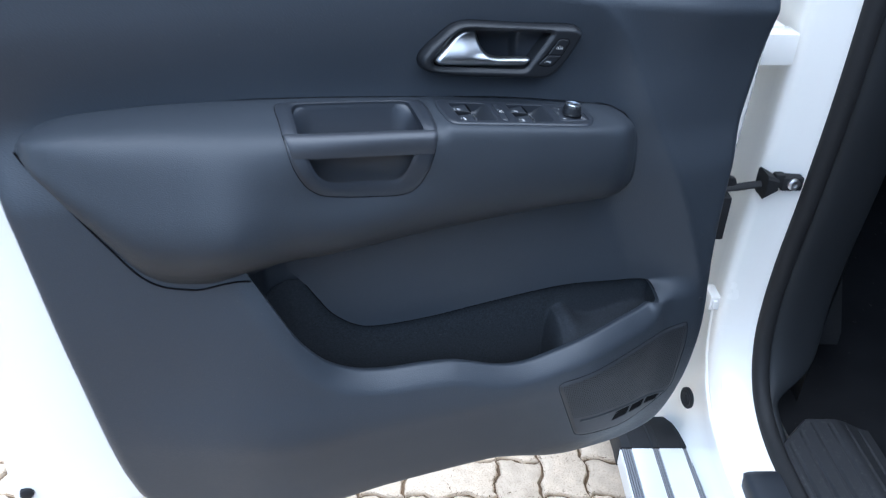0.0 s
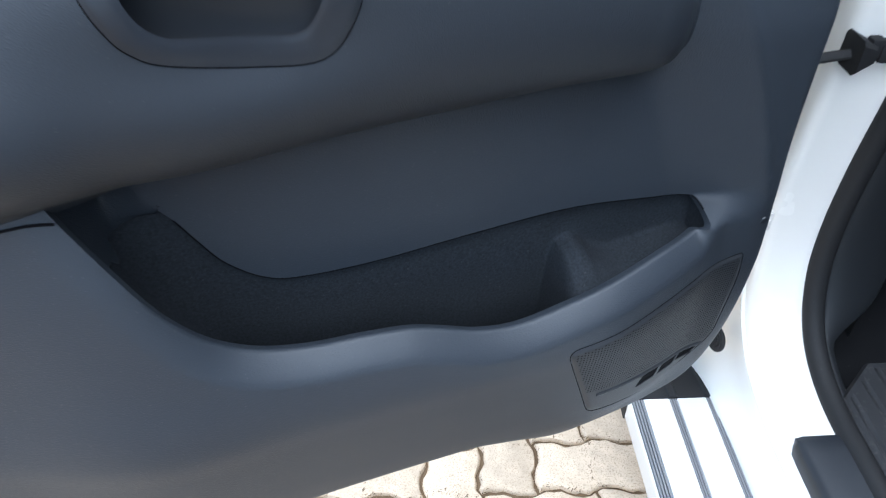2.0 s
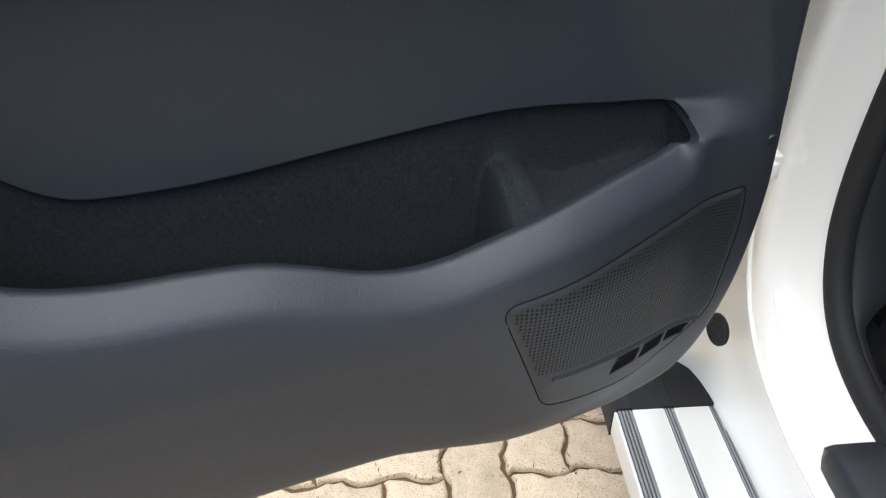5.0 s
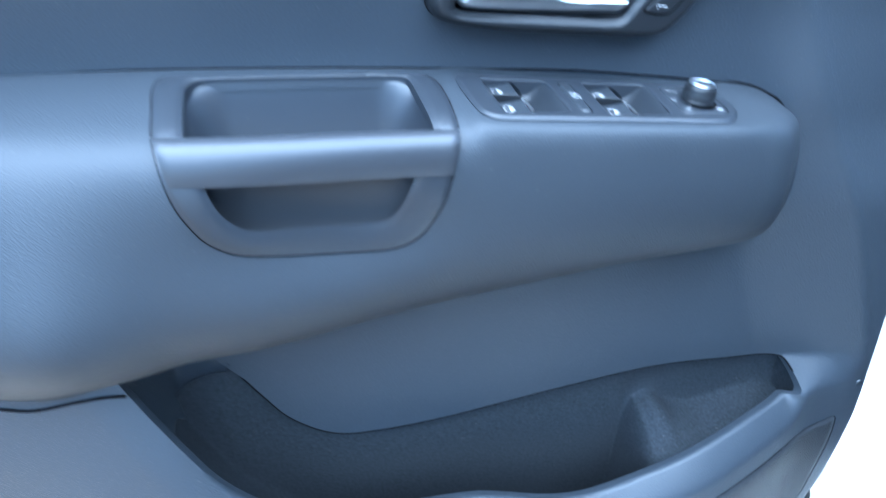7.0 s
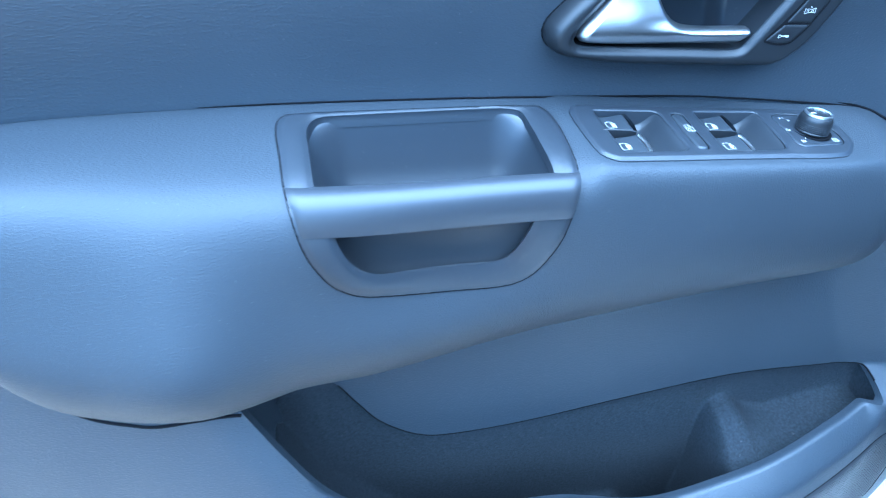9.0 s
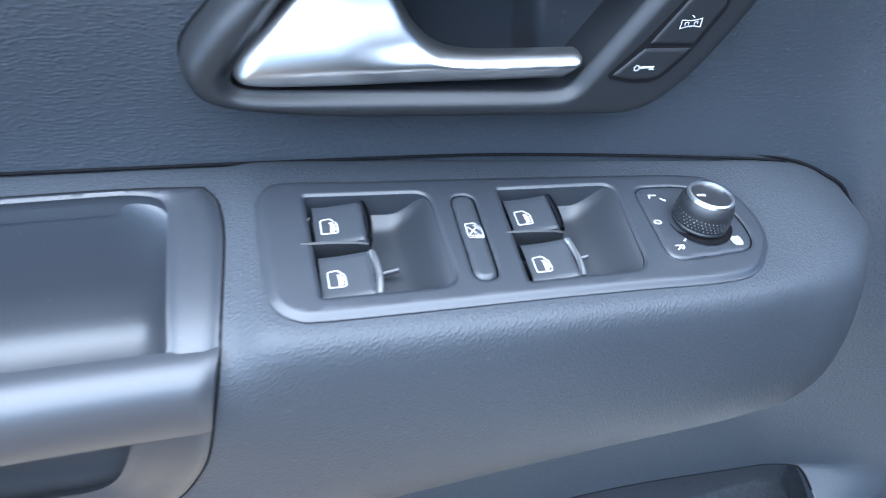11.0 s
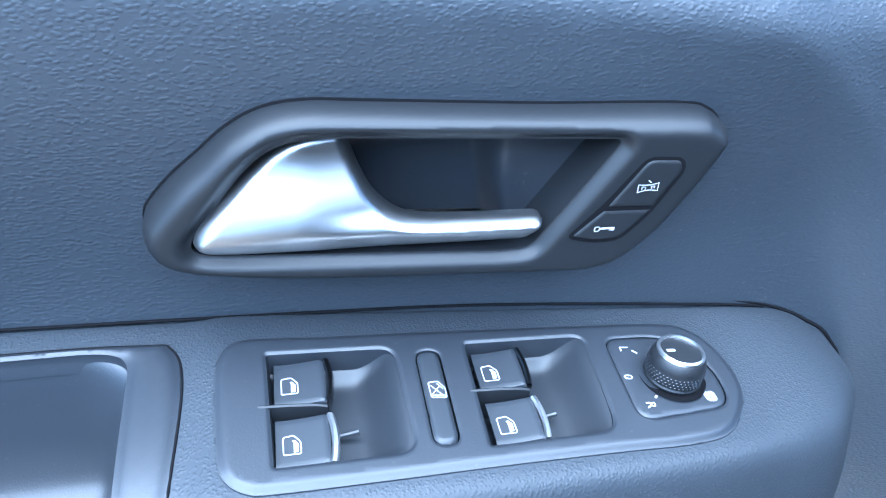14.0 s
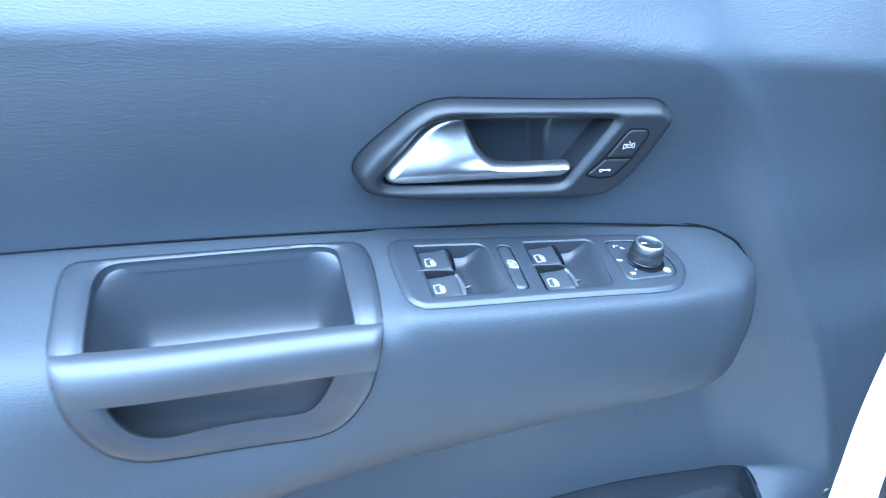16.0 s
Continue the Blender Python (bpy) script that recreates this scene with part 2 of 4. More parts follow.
def box(x0, x1, y0, y1, z0, z1, bevel=0.003, seg=2):
    bm = bmesh.new()
    bmesh.ops.create_cube(bm, size=1)
    for v in bm.verts:
        v.co = Vector(((x0 + x1) / 2 + v.co.x * (x1 - x0), (y0 + y1) / 2 + v.co.y * (y1 - y0), (z0 + z1) / 2 + v.co.z * (z1 - z0)))
    if bevel:
        bmesh.ops.bevel(bm, geom=bm.edges[:], offset=bevel, segments=seg, affect="EDGES", profile=0.6)
    return bm


def lathe(profile, n=32, at=Matrix()):
    """Turned shape round z from (radius, height) pairs."""
    rows = [[at @ Vector((r * math.cos(a), r * math.sin(a), h)) for a in np.linspace(0, 2 * math.pi, n, endpoint=False)] for r, h in profile]
    return loft(rows, close=True, cap=True)


def tube(points, r, n=10, closed=False, squash=1.0):
    """A round bar along a line of places."""
    p = [Vector(q) for q in points]
    rows = []
    side = None
    for i in range(len(p)):
        t = (p[min(i + 1, len(p) - 1)] - p[max(i - 1, 0)]).normalized()
        if side is None:
            side = t.orthogonal().normalized()
        side = (side - t * side.dot(t)).normalized()
        up = t.cross(side)
        rows.append([p[i] + r * (math.cos(a) * side + squash * math.sin(a) * up) for a in np.linspace(0, 2 * math.pi, n, endpoint=False)])
    return loft(rows, close=True, cap=True)


def join(*bms):
    out = bmesh.new()
    for b in bms:
        me = bpy.data.meshes.new("joined")
        b.to_mesh(me)
        out.from_mesh(me)
        b.free()
        bpy.data.meshes.remove(me)
    return out



def curve(xs, ys):
    """A smooth function of one variable through a few knots (Catmull-Rom slopes, level outside)."""
    xs, ys = np.array(xs, float), np.array(ys, float)
    m = np.gradient(ys, xs)

    def f(x):
        x = np.clip(np.asarray(x, float), xs[0], xs[-1])
        i = np.clip(np.searchsorted(xs, x) - 1, 0, len(xs) - 2)
        h = xs[i + 1] - xs[i]
        t = (x - xs[i]) / h
        return ((2 * t**3 - 3 * t**2 + 1) * ys[i] + (t**3 - 2 * t**2 + t) * h * m[i]
                + (-2 * t**3 + 3 * t**2) * ys[i + 1] + (t**3 - t**2) * h * m[i + 1])
    return f


def ease(a, b, x):
    t = np.clip((np.asarray(x, float) - a) / (b - a), 0, 1)
    return t * t * (3 - 2 * t)


# Armrest: sections along u, each from its upper rear edge over the front to its lower edge.
ARM_L, ARM_R = -0.452, 0.261
arm_top = curve([-0.452, -0.447, -0.433, -0.405, -0.35, -0.24, -0.12, 0.0, 0.08, 0.126, 0.167, 0.2027, 0.2197, 0.2341, 0.2476, 0.2557, 0.2597, 0.261],
                [1.206, 1.212, 1.2205, 1.2285, 1.232, 1.2285, 1.219, 1.2065, 1.197, 1.1895, 1.182, 1.1750, 1.1708, 1.1645, 1.1535, 1.1350, 1.1080, 1.076])
arm_low = curve([-0.452, -0.447, -0.428, -0.387, -0.362, -0.312, -0.26, -0.213, -0.137, 0.0, 0.166, 0.218, 0.2377, 0.2512, 0.2583, 0.261],
                [1.204, 1.192, 1.160, 1.0938, 1.0575, 1.0391, 1.0465, 1.0325, 1.0286, 1.0326, 1.044, 1.044, 1.043, 1.050, 1.060, 1.072])
arm_out = curve([-0.452, -0.44, -0.42, -0.38, -0.3, -0.2, -0.03, 0.1, 0.18, 0.2, 0.218, 0.2341, 0.2485, 0.2579, 0.261],
                [0.0, 0.026, 0.044, 0.0613, 0.0775, 0.0965, 0.091, 0.083, 0.0752, 0.0715, 0.0631, 0.0475, 0.0322, 0.0190, 0.0])
arm_foot = curve([-0.452, -0.387, -0.312, -0.262, -0.2, -0.15, 0.290], [0.006, 0.028, 0.052, 0.062, 0.014, 0.0, -0.004])
ARM_CTRL = np.array([(0, 0.012), (0.01, 0.0), (0.10, 0.002), (0.32, 0.014), (0.62, 0.022), (0.93, 0.045), (1.02, 0.15), (1.08, 0.36), (1.035, 0.60), (0.756, 0.845), (0.225, 0.93), (0.0, 1.0)])
ARM_REAR = np.array([(0, 0.012), (0.01, 0.0), (0.10, 0.002), (0.32, 0.014), (0.62, 0.022), (0.93, 0.045), (1.02, 0.15), (1.02, 0.36), (1.04, 0.60), (0.58, 0.82), (0.14, 0.93), (0.0, 1.0)])


def arm_profile(s, ctrl):
    """Clamped uniform cubic B-spline through a control polygon, s from 0 to 1."""
    c = np.vstack([ctrl[:1]] * 2 + [ctrl] + [ctrl[-1:]] * 2)
    n = len(c) - 3
    x = np.interp(np.asarray(s, float), [0, 0.1, 1], [0, 0.2385, 1]) * n
    i = np.clip(x.astype(int), 0, n - 1)
    t = (x - i)[..., None]
    return ((1 - t)**3 * c[i] + (3 * t**3 - 6 * t**2 + 4) * c[i + 1] + (-3 * t**3 + 3 * t**2 + 3 * t + 1) * c[i + 2] + t**3 * c[i + 3]) / 6


def arm(u, s):
    """Place on the armrest's skin, as (u, v, w)."""
    k = ease(-0.30, -0.12, u)[..., None]
    ab = arm_profile(s, ARM_REAR) * (1 - k) + arm_profile(s, ARM_CTRL) * k
    a, b = ab[..., 0], ab[..., 1]
    t, l = arm_top(u), arm_low(u)
    dip = 0.0125 * np.exp(-((np.asarray(u) + 0.110) / 0.070)**2 - ((b - 0.36) / 0.155)**2)
    return np.stack([np.asarray(u) + 0 * a, -0.012 * (1 - b) + arm_foot(u) * b + arm_out(u) * a - dip, t - (t - l) * b], -1)


# ---- the open car door ----
# Door coordinates: u along the door towards its hinges, v out of the trim towards the cabin, w up.
DOOR = pose(0, 0.80, 0, 0, 0, 16.5)
car_door = thing("car_door", DOOR, "open white car door with charcoal vinyl inner trim and armrest", "car door")


def D(p):
    """Door places (u, v, w) as the door's local x, y, z."""
    p = np.asarray(p, float)
    return np.stack([p[..., 0], -p[..., 1], p[..., 2]], -1)


trim_rise = curve([0.56, 0.605, 0.63, 0.65, 0.675, 0.72, 0.77, 0.80, 0.83, 0.87, 1.0, 1.1, 1.2, 1.26], [0.4, 0.62, 0.78, 0.87, 0.93, 1.0, 1.07, 1.11, 1.09, 1.03, 0.9, 0.7, 0.3, 0.0])
trim_span = curve([-0.62, -0.47, -0.36, -0.25, -0.1, 0.1, 0.2, 0.26, 0.30, 0.34, 0.40, 0.46], [0.12, 0.25, 0.62, 1.03, 1.02, 1.03, 1.0, 0.8, 0.62, 0.42, 0.26, 0.05])
CREASE = open_line([(-0.75, 1.42), (-0.183, 1.35), (-0.03, 1.334), (0.094, 1.318), (0.166, 1.307), (0.192, 1.298), (0.220, 1.274), (0.240, 1.245), (0.27, 1.18),
                    (0.301, 1.115), (0.337, 1.045), (0.37, 0.965), (0.40, 0.88), (0.42, 0.80)], 6)
LIP = open_line([(-0.268, 1.10), (-0.247, 1.050), (-0.222, 0.994), (-0.2, 0.946), (-0.172, 0.907), (-0.14, 0.885), (-0.10, 0.874), (-0.05, 0.871), (-0.01, 0.867), (0.02, 0.858), (0.05, 0.847),
                 (0.08, 0.841), (0.11, 0.842), (0.15, 0.851), (0.20, 0.861), (0.25, 0.866), (0.285, 0.866), (0.306, 0.868), (0.315, 0.870)], 6)
SEAM = open_line([(0.3205, 0.8745), (0.3225, 0.881), (0.3205, 0.8865), (0.311, 0.8895), (0.276, 0.8925), (0.183, 0.902), (0.08, 0.897), (-0.02, 0.889), (-0.09, 0.890), (-0.122, 0.899), (-0.151, 0.924),
                  (-0.168, 0.952), (-0.182, 0.978), (-0.196, 0.998), (-0.208, 1.022), (-0.222, 1.06), (-0.240, 1.10)], 6)
POCKET = np.vstack([LIP, SEAM])
lip_at = curve(LIP[:, 0], LIP[:, 1])
OUTLINE = smooth_loop([(-0.52, 1.50), (-0.492, 1.30), (-0.481, 1.145), (-0.476, 1.07), (-0.471, 0.98), (-0.464, 0.885), (-0.454, 0.77), (-0.447, 0.724), (-0.434, 0.682), (-0.40, 0.652),
                       (-0.34, 0.642), (-0.207, 0.644), (-0.09, 0.653), (0.04, 0.659), (0.08, 0.652), (0.118, 0.636), (0.19, 0.599), (0.25, 0.580), (0.305, 0.570), (0.355, 0.575), (0.385, 0.597),
                       (0.406, 0.643), (0.425, 0.70), (0.433, 0.77), (0.4295, 0.83), (0.422, 0.90), (0.420, 0.98), (0.425, 1.10), (0.434, 1.20), (0.441, 1.29), (0.460, 1.42), (0.470, 1.50)], 5)


BEZ = smooth_loop([(-0.0295, 1.2600), (-0.0195, 1.2730), (-0.0075, 1.2835), (0.003, 1.2920), (0.0145, 1.2975), (0.0280, 1.2988), (0.047, 1.2962), (0.10, 1.2885), (0.150, 1.2825), (0.1620, 1.2785), (0.1680, 1.2710),
                   (0.1640, 1.2600), (0.1480, 1.2375), (0.1340, 1.2260), (0.1220, 1.2225), (0.1080, 1.2235), (0.066, 1.2285), (0.025, 1.2335), (-0.0050, 1.2385), (-0.0215, 1.2430), (-0.0290, 1.2495)], 6)
BEZ = np.stack([BEZ[:, 0] + 0.0028 * ease(0.03, -0.02, BEZ[:, 0]), 1.262 + np.where(BEZ[:, 1] > 1.262, 0.90, 1.05) * (BEZ[:, 1] - 1.262)], 1)


def trim_depth(p):
    """How far the door trim stands out at (u, w)."""
    u, w = p[:, 0], p[:, 1]
    low = 0.082 * trim_rise(w) * trim_span(u)
    d = away(CREASE, p, closed=False)
    i = np.argmin(np.linalg.norm(p[:, None, :] - CREASE[None, ::3, :], axis=2), axis=1) * 3
    a, b = CREASE[np.clip(i - 1, 0, len(CREASE) - 1)], CREASE[np.clip(i + 1, 0, len(CREASE) - 1)]
    outer = np.sign((b - a)[:, 1] * (p - CREASE[i])[:, 0] - (b - a)[:, 0] * (p - CREASE[i])[:, 1])
    before, d = np.where(outer < 0, 0.0, d), np.where(outer < 0, d, 0.0)
    side, high = ease(0.20, 0.27, u), ease(1.08, 1.28, w)
    rise = np.maximum(0.0, w - np.interp(u, [-0.75, -0.183, -0.03, 0.094, 0.166, 0.24, 0.46], [1.42, 1.35, 1.334, 1.318, 1.306, 1.292, 1.272]))
    reach = 0.16 - 0.06 * ease(0.10, 0.30, u)
    up = -0.68 * reach * (1 - np.exp(-rise / reach)) * rise / (rise + 0.003) - 0.013 * ease(0.10, 0.22, u) * (1 - side * (1 - high)) * (1 - np.exp(-d / 0.020))
    up = up + 0.028 * high * ease(0.20, 0.36, u) + (1 - high) * side * (0.028 * np.clip(1 - before / 0.10, 0, 1)**1.3 - 0.09 * d - 0.006 * (1 - np.exp(-d / 0.010))) - 0.0138 * ease(1.325, 1.205, w) + 0.010 * ease(1.14, 1.06, w)
    line = np.where(u < -0.252, 9.0, np.interp(u, LIP[:, 0], LIP[:, 1]) + 0.012)
    share = np.where(u < -0.235, 1 - ease(1.13, 1.232, w), np.where(u < 0.30, (w < line).astype(float), 1 - ease(0.870 - 0.012 * ease(0.33, 0.39, u), 0.890 + 0.008 * ease(0.335, 0.39, u), w)))
    roll = np.clip(1 - away(LIP, p, closed=False) / 0.023, 0, 1)
    low = low - 0.018 * roll**1.4 * (u > -0.27) * np.where(u < 0.30, w < line, ease(0.880, 0.868, w) * ease(0.325, 0.305, u)) * (0.35 + 0.65 * ease(-0.24, -0.15, u))
    v = share * low + (1 - share) * up
    edge = np.clip(1 - away(OUTLINE, p) / 0.012, 0, 1)
    return np.maximum(v, -0.040) - (0.006 + 0.004 * ease(0.36, 0.40, u)) * edge**2


def on_trim(p, lift=0.0):
    return D(np.stack([p[:, 0], trim_depth(p) + lift, p[:, 1]], 1))


def back(depth, n=1):
    """A rim that turns straight away from the cabin."""
    return lambda q: [q + np.array([0, depth * (k + 1) / n, 0]) for k in range(n)]


def pocket_rim(q):
    return [q + np.array([0, 0.004, -0.001]), q + np.array([0, 0.010, -0.004])]


BEZ_CUT = BEZ + (np.array([0.068, 1.263]) - BEZ) * 0.10
part("trim_panel", sheet(OUTLINE, [POCKET, BEZ_CUT], 0.0055, on_trim, [back(0.045, 3), pocket_rim, back(0.004)], (0.002, 0.005, 0.010, 0.016, 0.0215, 0.026), 0.004), VINYL, car_door, angle=60)

# felt-lined map pocket with a raised shelf beside a deep bottle bay
floor_at = curve([-0.27, -0.235, -0.2, -0.15, -0.08, 0.0, 0.08, 0.158, 0.160, 0.164, 0.169, 0.177, 0.193, 0.203, 0.214, 0.3, 0.345], [1.05, 0.96, 0.87, 0.79, 0.745, 0.73, 0.725, 0.73, 0.745, 0.81, 0.845, 0.856, 0.856, 0.845, 0.838, 0.838, 0.838])
seam_at = curve([-0.27, -0.240, -0.222, -0.208, -0.196, -0.182, -0.168, -0.151, -0.122, -0.09, -0.02, 0.08, 0.183, 0.276, 0.310, 0.318, 0.330],
                [1.12, 1.10, 1.06, 1.022, 0.998, 0.978, 0.952, 0.924, 0.899, 0.890, 0.889, 0.897, 0.902, 0.8925, 0.8885, 0.880, 0.868])
felt_top = curve([-0.2455, -0.244, -0.240, -0.233, -0.222, -0.210, -0.199, -0.19], [0.915, 0.938, 0.958, 0.974, 0.985, 0.990, 0.991, 0.988])


def pocket_row(u, top, sunk=0.0):
    """The pocket's section at u: down the back, over the floor and up behind the lip."""
    f, l = float(floor_at(u)), float(lip_at(u))
    b = 0.005 * float(ease(0.335, 0.30, u) * ease(-0.262, -0.20, u))
    deep = max(0.072 * float(trim_span(u)) - 0.018 + 0.012 * float(ease(0.22, 0.31, u)), 0.004)
    f = min(f, top - 0.006)
    fr = min(f - 0.004, l - 0.030)
    prof = [(-0.010, top + 0.006), (-0.012, top), (-0.010 - b, top - 0.4 * (top - f)), (-0.010 - b, f + 0.15 * (top - f)), (-0.005 - b, f + 0.02 * (top - f)), (0.25 * deep, f * 0.9 + fr * 0.1), (deep, fr), (deep, l - 0.016)]
    push = 0.014 * float(ease(-0.165, -0.205, u)) + (0.055 * float(ease(-0.225, -0.256, u)) if sunk else 0.0)
    return D([(u, v - sunk + push * float(np.clip((deep - 0.008 - v) / (deep + 0.02), 0, 1)), w - sunk) for v, w in open_line(prof, 4)])


rows = []
for u in np.concatenate([np.linspace(-0.2455, -0.19, 30), np.linspace(-0.185, 0.150, 74), np.linspace(0.152, 0.202, 42), np.linspace(0.206, 0.329, 32)]):
    top = float(seam_at(u))
    if u < -0.19:
        top = min(top, float(felt_top(u)) - 0.006)
    rows.append(pocket_row(u, top))
end, tip = np.array(rows[-1]), D((0.3305, 0.026, 0.874))
for k in (0.35, 0.7, 0.98):
    rows.append([tuple(q) for q in end * (1 - k) + tip * k])
map_pocket = part("map_pocket", loft(rows), FELT, car_door, "black felt-lined map pocket", angle=50)
part("pocket_end", loft([pocket_row(u, float(seam_at(u)), 0.004) for u in np.linspace(-0.272, -0.15, 46)]), VINYL, car_door, angle=50)
part("felt_seam", tube([tuple(q) for q in on_trim(SEAM[6:-24], -0.0005)], 0.0009, 6), HOLE, map_pocket)

# ---- armrest ----
RING = smooth_loop([(-0.191, 0.26), (-0.192, 0.175), (-0.1885, 0.120), (-0.175, 0.103), (-0.106, 0.100), (-0.041, 0.100), (-0.029, 0.116), (-0.0245, 0.195), (-0.0265, 0.341), (-0.031, 0.43), (-0.041, 0.515),
                    (-0.062, 0.565), (-0.105, 0.564), (-0.150, 0.547), (-0.168, 0.528), (-0.178, 0.500), (-0.186, 0.448), (-0.190, 0.345)], 6)
RING = np.stack([RING[:, 0], np.where(RING[:, 1] > 0.341, 0.341 + 1.015 * (RING[:, 1] - 0.341), RING[:, 1])], 1)
S = 0.30  # the armrest section's unrolled length, to keep its sheets in proportion
PACK = smooth_loop([(-0.0138, 0.0285), (-0.0120, 0.0521), (-0.0092, 0.0600), (-0.0035, 0.0642), (0.004, 0.0650), (0.0346, 0.0633), (0.0776, 0.0605), (0.1153, 0.0585), (0.150, 0.0568),
                    (0.1650, 0.0520), (0.1757, 0.0400), (0.1795, 0.0280), (0.1780, 0.0130), (0.1710, 0.0020), (0.158, -0.0021), (0.118, -0.0018), (0.0595, -0.0003), (0.0242, 0.0009), (-0.002, 0.0013),
                    (-0.0098, 0.0040), (-0.0135, 0.0120)], 5)


nu, ns = 240, 90
us = (ARM_L + ARM_R) / 2 - (ARM_R - ARM_L) / 2 * (0.55 * np.cos(np.linspace(0, np.pi, nu)) + 0.45 * np.linspace(1, -1, nu))
uu, ss = np.meshgrid(us, np.linspace(0, 1, ns), indexing="ij")
skin = arm(uu, ss)
flat = np.stack([uu.ravel(), skin[..., 1].ravel()], 1)
swell = np.where(inside(PACK, flat), 1.0, ease(0.034, 0.002, away(PACK, flat))).reshape(uu.shape) * ease(0.50, 0.34, ss) * ease(-0.026, -0.012, uu)
face = 1.2062 - 0.165 * uu - 0.06 * skin[..., 1]
skin[..., 2] += swell * np.clip(face - skin[..., 2], -0.008, 0.02)
mid_u, mid_s = (uu[1:, 1:] + uu[:-1, :-1]) / 2, (ss[1:, 1:] + ss[:-1, :-1]) / 2
mid_v = (skin[1:, 1:, 1] + skin[:-1, :-1, 1]) / 2
cut = inside(shrunk(RING * [1, S], 0.004), np.stack([mid_u.ravel(), mid_s.ravel() * S], 1)) | (inside(shrunk(PACK, 0.003), np.stack([mid_u.ravel(), mid_v.ravel()], 1)) & (mid_s.ravel() < 0.5))
cut = cut.reshape(mid_u.shape)
arm_faces = [(i * ns + j, (i + 1) * ns + j, (i + 1) * ns + j + 1, i * ns + j + 1) for i in range(nu - 1) for j in range(ns - 1) if not cut[i, j]]
armrest = part("armrest", bm_from([tuple(q) for q in D(skin).reshape(-1, 3)], arm_faces), SOFT, car_door, "padded charcoal vinyl armrest", angle=70)


def arm_lift(p, lift):
    """Places on the armrest's skin at (u, s * S), raised along its normal."""
    u, s = p[:, 0], p[:, 1] / S
    q, e = arm(u, s), 1e-3
    n = np.cross(arm(u + e, s) - arm(u - e, s), arm(u, np.clip(s + e, 0, 1)) - arm(u, np.clip(s - e, 0, 1)))
    n /= np.linalg.norm(n, axis=1)[:, None]
    n *= np.sign(n[:, 1:2] + n[:, 2:3])
    return D(q + n * np.reshape(lift, (-1, 1)))


back_line = [tuple(D((u, -0.0130, float(arm_top(u)) - 0.0010))) for u in np.linspace(-0.446, 0.2606, 200)]
front_uw = np.array([(u, float(arm_low(u)) - 0.0004) for u in np.concatenate([np.linspace(-0.4519, -0.44, 14), np.linspace(-0.437, -0.245, 60)])])
front_line = D(np.stack([front_uw[:, 0], np.maximum(trim_depth(front_uw), arm_foot(front_uw[:, 0])) + 0.0006, front_uw[:, 1]], 1))
part("armrest_joint", join(tube(back_line, 0.0006, 6), tube([tuple(q) for q in front_line], 0.0012, 6)), HOLE, car_door, "dark joint round the armrest")
nose = [(u, float(arm_top(u)) + 0.0004) for u in 0.2609 - 0.07 * np.linspace(1, 0, 50)**2] + [(u, float(arm_low(u))) for u in np.linspace(0.2609, 0.243, 14)]
part("armrest_joint", tube([tuple(q) for q in on_trim(np.array(nose), np.interp(np.arange(len(nose)), [0, 20], [-0.0012, 0.0003]))], 0.0010, 6), HOLE, car_door)

# ---- pull handle: ring, bar across the armrest's edge, and the cup behind ----
UPPER = round_loop([(-0.1755, 0.168 * S), (-0.168, 0.123 * S), (-0.052, 0.112 * S), (-0.0425, 0.132 * S), (-0.041, 0.37 * S), (-0.175, 0.36 * S)], 0.009)
LOWER = round_loop([(-0.170, 0.42 * S), (-0.164, 0.486 * S), (-0.150, 0.517 * S), (-0.074, 0.532 * S), (-0.064, 0.509 * S), (-0.052, 0.435 * S)], 0.010)
RING_XY = RING * [1, S]


def ring_place(p):
    e = np.minimum(away(RING_XY, p), np.minimum(away(UPPER, p), away(LOWER, p)))
    return arm_lift(p, 0.0005 + 0.0015 * ease(0, 0.004, e))


def sink(depth):
    return lambda q: [q + np.array([0, depth * 0.5, -depth * 0.6]), q + np.array([0, depth, -depth])]


def fall(q):
    return [q + np.array([0, 0.0002, -0.0010]), q + np.array([0, -0.0004, -0.0035]), q + np.array([0, -0.0012, -0.0075])]


pull_handle = part("pull_handle", sheet(RING_XY, [UPPER, LOWER], 0.0032, ring_place, [sink(0.004), fall, sink(0.005)], (0.0008, 0.002, 0.004), 0.002), PLASTIC, car_door, "black plastic pull handle", angle=55)
part("handle_joint", tube([tuple(q) for q in arm_lift(np.vstack([RING_XY, RING_XY[:1]]), 0.0001)], 0.0006, 6), HOLE, pull_handle)
rows = []
for x in np.linspace(0, 1, 60):
    end = min(1.0, x / 0.02, (1 - x) / 0.02)
    row = []
    for a in np.linspace(0, 1, 18):
        s = 0.338 + 0.016 * x + (0.100 + 0.004 * x) * a
        h = (0.0058 * (1 - (1 - min(1.0, a / 0.42))**2) - 0.0042 * max(0.0, (a - 0.42) / 0.58)**1.3) * (0.6 + 0.4 * end)
        row.append(tuple(arm_lift(np.array([[(-0.1905 + 0.006 * a) * (1 - x) + (-0.0265 - 0.007 * a) * x, s * S]]), h + 0.001)[0]))
    for a in np.linspace(1, 0, 8)[1:-1]:
        s = 0.346 + 0.016 * x + 0.084 * a
        row.append(tuple(arm_lift(np.array([[(-0.1875 + 0.004 * a) * (1 - x) + (-0.0300 - 0.006 * a) * x, s * S]]), -0.012)[0]))
    rows.append(row)
